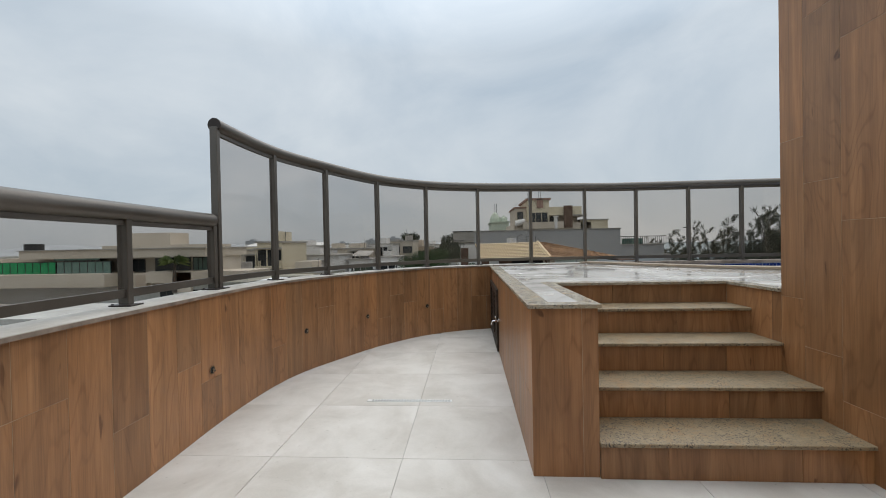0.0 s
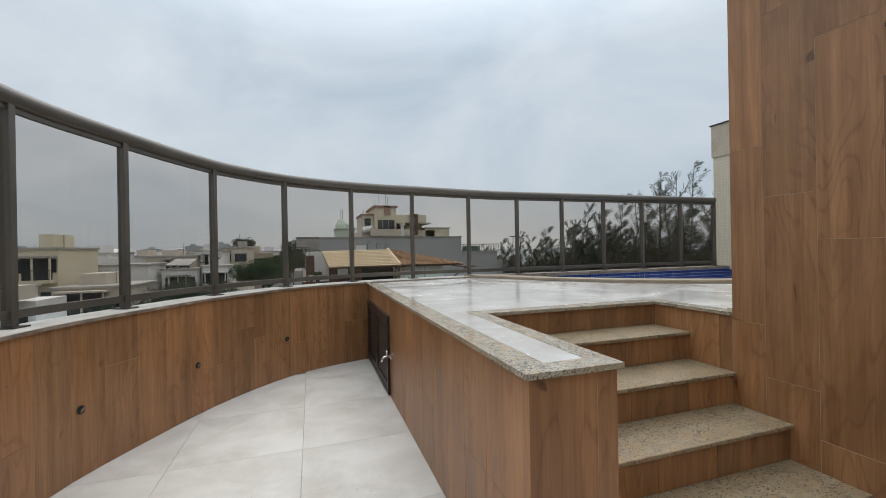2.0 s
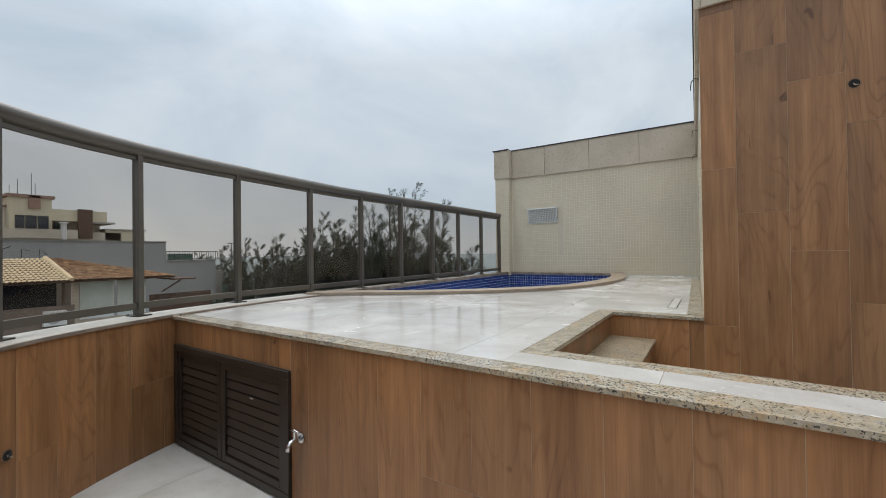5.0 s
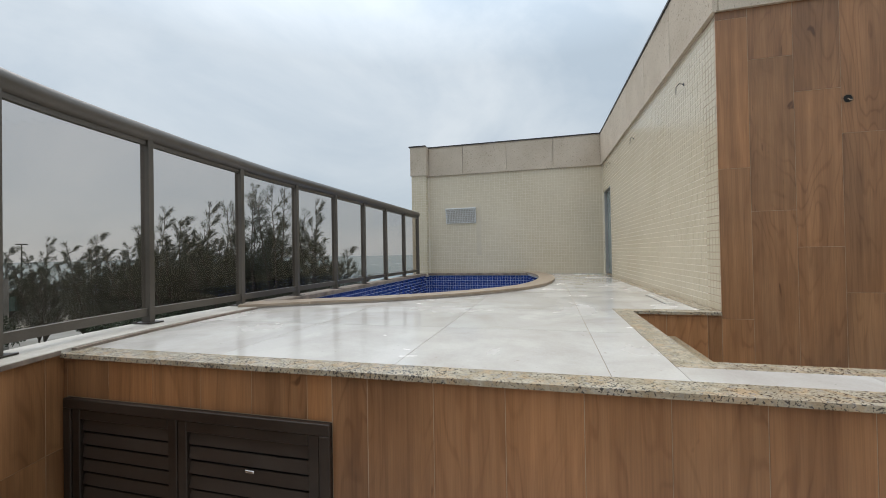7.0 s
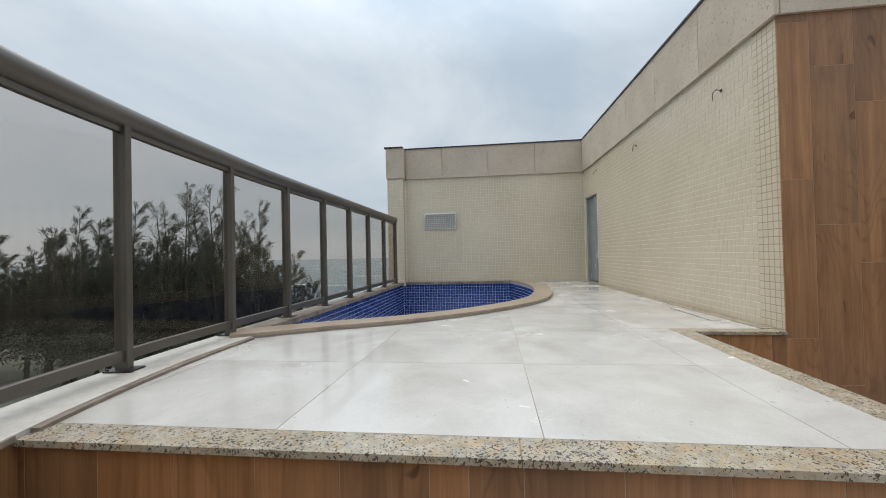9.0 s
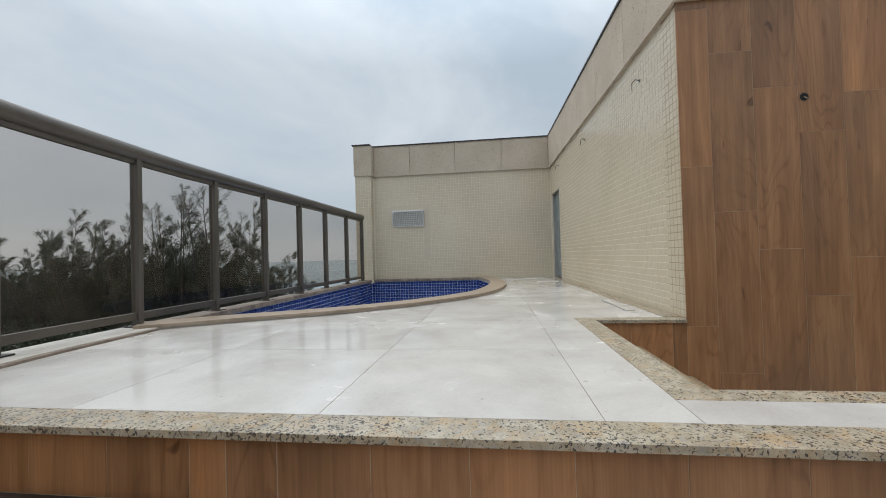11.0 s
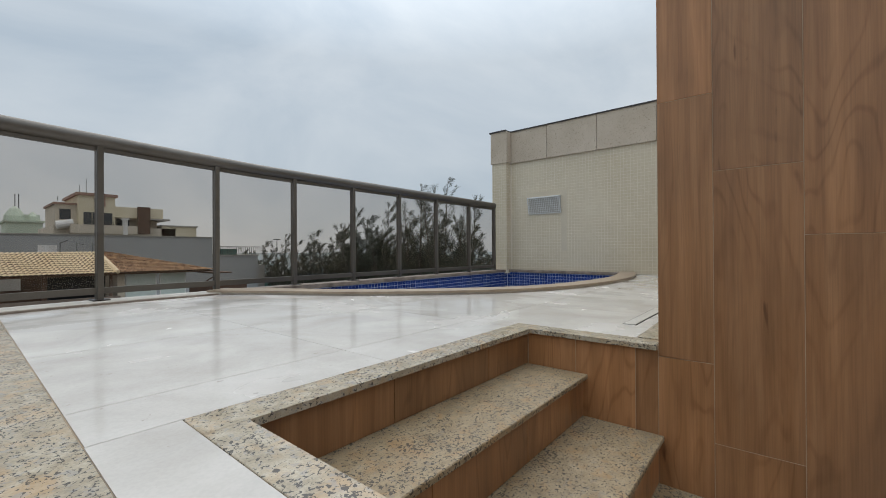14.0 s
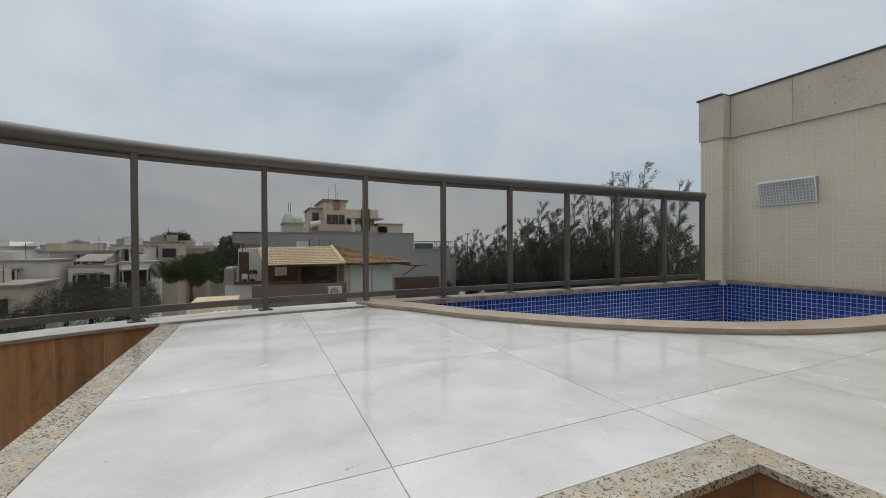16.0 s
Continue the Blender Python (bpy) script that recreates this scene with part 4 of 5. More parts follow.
P = 0.05
su = Vector((X_FAR - X_WALL, Y_FAR_CORNER - Y_PILLAR, 0)).normalized()
face_d = 0.0115
rows_up = int((FASCIA_FOOT - DECK) / P)
mosaic_field("mosaic_tiles", wall_north, [((X_WALL, Y_PILLAR - face_d), (su.x, su.y), (-su.y, su.x), int((X_FAR - X_WALL) / P), rows_up + 1, P, DECK,
             lambda s, t: t > FASCIA_FOOT - 0.02 or (DOOR_X0 - 0.01 < X_WALL + s < DOOR_X1 + 0.01 and t < DOOR_TOP + 0.01))], CREAM_MOSAIC, "small glazed cream wall tiles")
mosaic_field("mosaic_tiles", wall_east, [
    ((X_FAR + face_d, Y_FAR_CORNER), (0, 1), (-1, 0), int((6.29 - Y_FAR_CORNER) / P), rows_up, P, DECK + 0.01,
     lambda s, t: 5.285 < Y_FAR_CORNER + s < 5.92 and 1.95 < t < 2.265),
    ((6.7645, 6.29), (0, 1), (-1, 0), 6, rows_up, P, DECK + 0.01),
    ((6.768, 6.2895), (1, 0), (0, -1), 3, rows_up, P, DECK + 0.01)], CREAM_MOSAIC, "small glazed cream wall tiles")

# pool tiles: the stretch of the north side nearest to the stairs as single pieces, the rest joined
rows = 12
piece = bpy.data.meshes.new("pool_tile")
v, q = mosaic_verts((0, 0), (1, 0), (0, -1), 1, 1, P, 0.0)
piece.from_pydata(v, [], q)
piece.materials.append(BLUE_PIECE)
top = DECK - 0.032
for i in range(25):
    for k in range(rows):
        ob = new("pool_tile", piece)
        ob.parent = pool
        ob.matrix_world = pose(2.4 + i * P, 6.3318, top - (k + 1) * P)
curve = offset(POOL, POOL_T, -0.2005)
fields = [((3.65, 6.3318), (1, 0), (0, -1), 64, rows, P, top - rows * P), ((1.8, 6.3318), (1, 0), (0, -1), 12, rows, P, top - rows * P),
          ((6.8695, 4.13), (0, 1), (-1, 0), 44, rows, P, top - rows * P)]
for a, (tx, ty) in zip(curve[:-1], POOL_T[:-1]):
    fields.append((a, (tx, ty), (-ty, tx), 1, rows, P, top - rows * P))
mosaic_field("pool_tiles", pool, fields, BLUE_MOSAIC, "small glossy blue pool tiles")

# ---- surroundings ----
GROUND_Z = -9.0
CONCRETE = mottled("weathered_concrete", (0.30, 0.28, 0.25), (0.42, 0.40, 0.36), 0.9, 0.6, 8)
GREY_PAINT = mottled("grey_paint", (0.35, 0.353, 0.35), (0.41, 0.413, 0.41), 0.8, 0.15, 3)
BEIGE = mottled("beige_render", (0.50, 0.44, 0.35), (0.62, 0.555, 0.46), 0.85, 0.4, 6)
CREAM = mottled("cream_render", (0.60, 0.53, 0.38), (0.68, 0.61, 0.46), 0.85, 0.4, 6)
TAN = mottled("tan_render", (0.40, 0.33, 0.25), (0.50, 0.42, 0.33), 0.85, 0.4, 6)
WHITEWASH = mottled("whitewash", (0.62, 0.61, 0.58), (0.76, 0.75, 0.73), 0.85, 0.4, 6)
PALE_GREEN = mottled("pale_green_render", (0.46, 0.53, 0.43), (0.54, 0.60, 0.50), 0.85)
ROOF_YELLOW = mottled("yellow_roof_tile", (0.67, 0.52, 0.32), (0.79, 0.65, 0.44), 0.8, 1.2, 9)
ROOF_BROWN = mottled("terracotta_roof_tile", (0.12, 0.055, 0.03), (0.66, 0.42, 0.24), 0.85, 3.4, 9)
ROOF_WHITE = mottled("white_sheet_roof", (0.62, 0.61, 0.58), (0.74, 0.73, 0.70), 0.6)
ROOF_RED = mottled("faded_red_roof", (0.27, 0.165, 0.13), (0.35, 0.225, 0.18), 0.85)
DARK_GLASS = material("dark_window_glass", (0.03, 0.035, 0.04), 0.08)[0]
GREEN_GLASS = mottled("green_glass_panel", (0.02, 0.28, 0.10), (0.03, 0.36, 0.14), 0.12)
SEA_GLASS = mottled("grey_green_glass_panel", (0.13, 0.22, 0.19), (0.18, 0.28, 0.24), 0.12)
DARK_WOOD = mottled("dark_timber", (0.07, 0.035, 0.02), (0.12, 0.065, 0.04), 0.7)
BROWN_WALL = mottled("brown_render_outdoors", (0.15, 0.11, 0.085), (0.22, 0.165, 0.13), 0.9, 0.5, 6)
CURTAIN = mottled("pale_curtain", (0.50, 0.55, 0.50), (0.62, 0.66, 0.61), 0.7, 3, 20)
IRON = material("black_iron", (0.02, 0.02, 0.02), 0.5)[0]
BARK = mottled("bark", (0.06, 0.048, 0.038), (0.11, 0.09, 0.072), 0.95)


def foliage(name, low, high):
    m, t, p = material(name, low, 0.75)
    rnd = t.nodes.new("ShaderNodeNewGeometry").outputs["Random Per Island"]
    t.links.new(ramp(t, rnd, (0.0, low), (1.0, high)), p.inputs["Base Color"])
    return m


NEEDLES = foliage("casuarina_needles", (0.034, 0.038, 0.024), (0.085, 0.090, 0.058))
LEAVES = foliage("broad_leaves", (0.018, 0.042, 0.011), (0.05, 0.10, 0.026))
SHRUB = foliage("shrub_leaves", (0.024, 0.033, 0.016), (0.055, 0.068, 0.034))
PALM = foliage("palm_leaves", (0.06, 0.10, 0.02), (0.16, 0.20, 0.05))

gm, gt, gp = material("mixed_ground", (0.1, 0.1, 0.08), 0.95)
gv = coords(gt, shuffle=False)
gc = ramp(gt, noise_of(gt, gv, 0.03, 8, 0.6), (0.38, (0.05, 0.065, 0.035)), (0.5, (0.14, 0.13, 0.105)), (0.62, (0.22, 0.21, 0.19)))
gt.links.new(gc, gp.inputs["Base Color"])
tagged(linked("ground", prism([(-2500, -2500), (2500, -2500), (2500, 2500), (-2500, 2500)], GROUND_Z - 1, GROUND_Z), gm), "flat ground of the town with green and paved patches", "ground", kind="structure")
sm, st, sp = material("sea_water", (0.10, 0.15, 0.15), 0.25)
sv = coords(st, (1, 0.25, 1), shuffle=False)
foam = ramp(st, noise_of(st, sv, 0.09, 8, 0.65), (0.52, (0.085, 0.13, 0.13)), (0.60, (0.16, 0.22, 0.22)), (0.66, (0.62, 0.64, 0.64)))
st.links.new(foam, sp.inputs["Base Color"])
tagged(linked("water", prism([(62, -400), (2490, -1500), (2490, 2490), (420, 2490), (95, 200)], GROUND_Z + 0.004, GROUND_Z + 0.05), sm), "grey-green sea with white surf beyond the trees", "sea", kind="structure")
# distance haze put into the base colour of hills and far towers
hm = mottled("far_haze_grey", (0.34, 0.36, 0.37), (0.40, 0.42, 0.43), 1.0, 0.002, 0.02)
hb = bmesh.new()
prev = None
for k in range(61):
    a = radians(-75 + 85 * k / 60)
    h = 18 + 26 * noise.noise((k * 0.23, 3.1, 0)) + 10 * noise.noise((k * 0.9, 7.1, 0))
    d = 1900
    row = [hb.verts.new((d * math.sin(a), d * math.cos(a), GROUND_Z)), hb.verts.new(((d + 120) * math.sin(a), (d + 120) * math.cos(a), max(h, 4)))]
    if prev:
        hb.faces.new((prev[0], row[0], row[1], prev[1]))
    prev = row
tagged(linked("backdrop", hb, hm), "low hills on the far horizon, haze painted into their grey", "hills", kind="structure")


def block(parent, name, x0, x1, y0, y1, z0, z1, mat, label=""):
    return part(name, box(x0, x1, y0, y1, z0, z1), mat, parent, label)


def house_window(parent, x0, x1, y, z0, z1, mat=None, bars=1, frame=None):
    """A window on a wall that faces south: frame, pane, glazing bars."""
    w = part("window", box(x0 - 0.06, x1 + 0.06, y - 0.05, y + 0.1, z0 - 0.06, z1 + 0.06), frame or IRON, parent)
    part("pane", box(x0, x1, y - 0.062, y - 0.05, z0, z1), mat or DARK_GLASS, w)
    for k in range(1, bars + 1):
        x = x0 + (x1 - x0) * k / (bars + 1)
        part("glazing_bar", box(x - 0.03, x + 0.03, y - 0.075, y - 0.062, z0, z1), frame or IRON, w)
    return w


def tiled_slope(parent, name, eave_l, eave_r, ridge_l, ridge_r, mat, pitch=0.24, course=0.36):
    """A slope of barrel tiles: rounded columns up the slope, stepped courses along it."""
    el, er, rl, rr = (Vector(p) for p in (eave_l, eave_r, ridge_l, ridge_r))
    cols, rows_n = max(2, round((er - el).length / pitch)), max(2, round(((rl + rr) / 2 - (el + er) / 2).length / course))
    b = bmesh.new()
    seg = 6
    up = (er - el).cross(rl - el).normalized()
    for r in range(rows_n):
        grid = []
        for v, lift in ((r / rows_n, 0.05), ((r + 1) / rows_n, 0.0)):
            line = []
            for c in range(cols * seg + 1):
                u = c / (cols * seg)
                p = (el.lerp(er, u)).lerp(rl.lerp(rr, u), v)
                line.append(b.verts.new(p + up * (0.075 * abs(math.sin(math.pi * c / seg)) + lift)))
            grid.append(line)
        for c in range(cols * seg):
            b.faces.new((grid[0][c], grid[0][c + 1], grid[1][c + 1], grid[1][c]))
    ob = part(name, b, mat, parent)
    under = bmesh.new()
    q = [under.verts.new(p - up * 0.03) for p in (el, er, rr, rl)]
    w = [under.verts.new(p - up * 0.12) for p in (el, er, rr, rl)]
    under.faces.new(q)
    under.faces.new(w[::-1])
    for k in range(4):
        under.faces.new((w[k], w[(k + 1) % 4], q[(k + 1) % 4], q[k]))
    part("roof_board", under, DARK_WOOD, parent)
    return ob


def yellow_roof_house():
    t = thing("house", 6.5, 40, GROUND_Z, "tan house with yellow and terracotta tile roofs, dark porch", "house")
    tiled_slope(t, "yellow_roof", (1.05, 37.0, -0.12), (7.25, 37.0, -0.12), (0.55, 40.6, 1.27), (6.75, 40.6, 1.33), ROOF_YELLOW)
    tiled_slope(t, "brown_roof", (7.3, 37.0, -0.1), (13.3, 37.0, -0.12), (6.8, 40.6, 1.33), (7.3, 40.6, 1.3), ROOF_BROWN)
    tiled_slope(t, "brown_roof_side", (13.3, 37.0, -0.12), (13.6, 44.0, -0.15), (7.3, 40.6, 1.3), (7.6, 42.6, 1.3), ROOF_BROWN)
    part("ridge_tiles", tube([(7.28, 36.95, -0.02), (6.78, 40.6, 1.42)], 0.13, 8), ROOF_YELLOW, t)
    part("awning", box(13.2, 14.7, 36.9, 40, -0.42, -0.32), DARK_WOOD, t)
    part("awning_brace", tube([(12.6, 37.6, -1.3), (13.8, 37.3, -0.45)], 0.06, 6), DARK_WOOD, t)
    block(t, "parapet_wall", 0.2, 7.5, 37.4, 37.6, -9.0, -1.68, BROWN_WALL, "brown rendered low wall")
    block(t, "porch_floor", 0.2, 7.5, 37.6, 42.0, -3.2, -3.0, TAN)
    # shade of the porch interior put into the dark back wall colour
    block(t, "back_wall", 1.2, 7.5, 41.6, 41.8, -3.0, 1.0, DARK_WOOD)
    block(t, "side_wall", 7.35, 7.75, 37.5, 41.6, -3.0, -0.15, TAN)
    # bright rear opening put in as a white panel
    part("lit_opening", box(2.0, 3.0, 41.5, 41.56, -1.2, -0.25), WHITEWASH, t)
    # black sheet in place of the deep shade under the porch roof
    part("porch_shade_sheet", box(4.0, 6.9, 38.6, 38.66, -2.2, -0.25), BLACK, t)
    for x in (1.35, 3.7, 7.0):
        part("porch_post", box(x - 0.08, x + 0.08, 37.45, 37.6, -1.68, -0.15), DARK_WOOD, t)
    for a, b in ((7.85, 9.7), (9.9, 11.6)):
        w = part("curtained_window", box(a, b, 37.75, 37.85, -2.75, -0.2), WHITEWASH, t)
        part("curtain", box(a + 0.08, b - 0.08, 37.72, 37.75, -2.6, -0.28), CURTAIN, w)
    block(t, "lower_wall", 7.5, 12.0, 37.8, 38.0, -9.0, -2.75, TAN)
    block(t, "brown_wall", 12.0, 16.4, 38.0, 38.2, -9.0, -1.5, DARK_WOOD, "dark brown low boundary wall")
    part("water_tank", moved(disc(0, 0, 0, 0.5, 0.5, 16), pose(4.4, 42.5, 1.35)), WHITEWASH, t)
    for k in range(3):
        part("aerial", tube([(5.0 + 0.9 * k, 42.0, 1.0), (5.0 + 0.9 * k, 42.0, 2.0), (5.4 + 0.9 * k, 42.0, 2.2 - 0.3 * k)], 0.03, 5), IRON, t)
    return t


yellow_roof_house()


def air_conditioner():
    t = thing("air_conditioner", 6.5, 37.3, -2.9, "white outdoor air conditioner unit on the tan wall", "air conditioner")
    part("casing", box(5.95, 7.05, 37.0, 37.39, -2.88, -1.95, 0.03), WHITEWASH, t)
    part("fan_grille", moved(disc(0, 0, 0, 0.36, 0.02, 20), pose(6.4, 36.995, -2.4, 90, 0, 0)), GREY_METAL, t)


air_conditioner()


def white_annex():
    t = thing("annex", -0.5, 43, GROUND_Z, "white annex with a brown door and a roof terrace", "house")
    block(t, "wall", -1.95, 0.85, 42.0, 47.0, -9.0, -1.9, WHITEWASH)
    block(t, "terrace_wall", -1.0, 3.2, 43.5, 47.0, -1.9, 1.2, WHITEWASH)
    block(t, "column", 0.35, 0.9, 42.6, 43.5, -1.9, 1.2, WHITEWASH)
    part("door", box(-0.92, -0.12, 43.4, 43.5, -1.9, 0.9), DARK_WOOD, t, "brown timber door")
    block(t, "stub_wall", -2.0, -1.3, 42.0, 47.0, -1.9, -0.5, CONCRETE)
    block(t, "low_wall", -1.3, 3.0, 41.9, 42.05, -1.9, -1.62, DARK_WOOD)
    for k in range(5):
        part("rail_post", box(-2.0 + 0.35 * k, -1.96 + 0.35 * k, 42.0, 42.04, -0.5, 1.7), IRON, t)
    part("rail", box(-2.0, -0.55, 42.0, 42.04, 1.66, 1.72), IRON, t)


white_annex()


def terrace_chair():
    x, y, z = -0.45, 42.5, -1.9
    t = thing("terrace_chair", x, y, z, "white plastic chair on the annex terrace before a brown door", "chair")
    part("seat", box(x - 0.24, x + 0.24, y - 0.24, y + 0.24, z + 0.42, z + 0.46, 0.01), WHITEWASH, t)
    part("backrest", box(x - 0.24, x + 0.24, y + 0.2, y + 0.24, z + 0.5, z + 0.88, 0.01), WHITEWASH, t)
    for sx in (-0.21, 0.21):
        for sy in (-0.21, 0.21):
            part("leg", box(x + sx - 0.025, x + sx + 0.025, y + sy - 0.025, y + sy + 0.025, z, z + (0.42 if sy < 0 else 0.88), 0.004), WHITEWASH, t)


terrace_chair()


def terrace_plant():
    x, y, z = 0.15, 42.35, -1.9
    t = thing("potted_plant", x, y, z, "small green palm in a dark pot on the annex terrace", "potted plant")
    part("pot", tube([(x, y, z), (x, y, z + 0.4)], [0.14, 0.2], 12), IRON, t)
    part("stem", tube([(x, y, z + 0.38), (x + 0.02, y, z + 0.95)], [0.03, 0.02], 6), BARK, t)
    b = bmesh.new()
    r = random.Random(12)
    for k in range(46):
        a, e = r.uniform(0, 6.28), r.uniform(0.0, 1.1)
        d = Vector((math.cos(a) * math.cos(e), math.sin(a) * math.cos(e), math.sin(e)))
        side = Vector((-math.sin(a), math.cos(a), 0)) * 0.03
        p = Vector((x + 0.02, y, z + 0.93))
        q = p + d * r.uniform(0.25, 0.4)
        b.faces.new([b.verts.new(v) for v in (p - side * 0.4, p + side * 0.4, q + side, q + d * 0.14 - Vector((0, 0, 0.14)), q - side)])
    part("fronds", b, LEAVES, t)


terrace_plant()


def grey_building():
    t = thing("grey_building", 10, 66, GROUND_Z, "long plain grey building with a lower roof terrace", "building")
    block(t, "wall", 0.7, 21.9, 60, 75, -9, 3.15, GREY_PAINT)
    block(t, "coping", 0.6, 22.0, 59.9, 75, 3.15, 3.27, CONCRETE)
    block(t, "concrete_panel", -2.35, 0.7, 60.0, 72, 1.65, 3.15, CONCRETE, "stained concrete panel")
    block(t, "panel_coping", -2.45, 0.6, 59.9, 72, 3.15, 3.27, IRON)
    block(t, "side_wall", -1.6, 0.7, 60.5, 72, -9, 1.65, WHITEWASH)
    block(t, "lower_wall", 21.9, 28.0, 60, 75, -9, 0.75, GREY_PAINT)
    block(t, "lower_coping", 21.9, 28.2, 59.9, 75, 0.75, 0.9, CONCRETE)
    part("top_rail", box(21.95, 28.3, 60.0, 60.06, 1.95, 2.03), IRON, t)
    for k in range(22):
        x = 22.0 + 0.3 * k
        part("baluster", box(x - 0.025, x + 0.025, 60.0, 60.05, 0.9, 1.98), IRON, t)
    part("dark_screen", box(22.2, 25.2, 60.3, 60.36, 0.9, 1.7), SEA_GLASS, t)
    part("green_awning", box(28.0, 30.4, 61, 64, -4.2, -2.6), SEA_GLASS, t)
    block(t, "side_block", 28.0, 29.2, 60.5, 72, -9, -0.6, CONCRETE)


grey_building()


def stepped_tower():
    t = thing("apartment_building", 15, 86, GROUND_Z, "beige stepped apartment block with red-brown roof edges and balconies", "building")
    block(t, "lower_storey", 9.0, 24.0, 81, 98, -9, 5.2, BEIGE)
    block(t, "penthouse", 11.6, 15.8, 80.5, 92, 5.2, 9.7, CREAM)
    block(t, "penthouse_roof", 11.3, 16.1, 80.2, 92.3, 9.7, 10.1, ROOF_RED, "red-brown roof edge")
    block(t, "stair_block", 13.4, 14.6, 80.2, 80.6, 8.2, 10.0, ROOF_RED)
    block(t, "left_wing", 9.3, 11.6, 82, 92, 5.2, 8.3, BEIGE)
    block(t, "left_wing_roof", 9.1, 11.7, 81.8, 92.2, 8.3, 8.6, ROOF_RED)
    block(t, "right_wing", 15.8, 22.1, 80.6, 92, 6.7, 8.35, CREAM)
    block(t, "right_wing_base", 15.8, 21.6, 82.0, 92, 5.2, 6.7, TAN)
    block(t, "chimney_strip", 18.6, 20.2, 80.0, 80.6, 4.2, 8.5, DARK_WOOD)
    block(t, "eave", 20.0, 23.0, 80.2, 90, 6.5, 6.75, CONCRETE)
    for a, b in ((12.2, 13.0), (13.2, 14.2), (14.4, 15.4)):
        house_window(t, a, b, 80.5, 5.5, 7.2)
    house_window(t, 9.8, 10.9, 82.0, 6.2, 7.6)
    house_window(t, 16.3, 17.8, 82.0, 5.4, 6.5)
    bal = part("balcony", box(10.6, 18.4, 79.6, 80.5, 4.1, 5.4), BEIGE, t)
    for k in range(16):
        part("baluster", box(12.0 + 0.24 * k, 12.06 + 0.24 * k, 79.5, 79.58, 5.4, 6.0), IRON, bal)
    part("duct", tube([(16.9, 79.8, 4.0), (16.9, 79.8, 6.3)], 0.35, 10), WHITEWASH, t)
    part("duct_cap", tube([(16.9, 79.8, 6.3), (16.9, 79.8, 6.5)], 0.55, 10), WHITEWASH, t)
    part("oven_vault", tube([(9.2, 80.4, 5.2), (11.0, 80.4, 5.6)], 0.6, 10), WHITEWASH, t)
    block(t, "east_annex", 22.0, 27.2, 81, 94, -9, 5.6, CREAM)
    block(t, "east_annex_roof", 21.9, 27.4, 80.8, 94, 5.6, 5.8, CONCRETE)
    for x, h in ((12.2, 11.6), (13.0, 12.6), (14.4, 13.6), (14.8, 12.2), (9.8, 9.6)):
        part("antenna", tube([(x, 84, 9.0), (x, 84, h)], 0.035, 5), IRON, t)


stepped_tower()


def green_tower():
    t = thing("distant_building", 8.5, 115, GROUND_Z, "pale green building top with rounded roof gables", "building")
    block(t, "wall", 6.0, 10.8, 110, 122, -9, 7.0, PALE_GREEN)
    block(t, "roof_edge", 5.7, 11.1, 109.7, 122, 7.0, 7.35, PALE_GREEN)
    for x, w, h in ((7.3, 1.5, 10.1), (9.7, 1.1, 9.2)):
        part("gable", tube([(x, 113.0, 7.35), (x, 113.0, 8.3), (x, 113.0, h - 0.5), (x, 113.0, h)], [w, w * 0.95, w * 0.5, 0.12], 10), PALE_GREEN, t)
    block(t, "cabin", 8.0, 10.6, 112.4, 118, 7.35, 8.6, PALE_GREEN)
    for x in (7.4, 7.9):
        part("antenna", tube([(x, 114, 8), (x, 114, 12.5)], 0.07, 5), IRON, t)


green_tower()


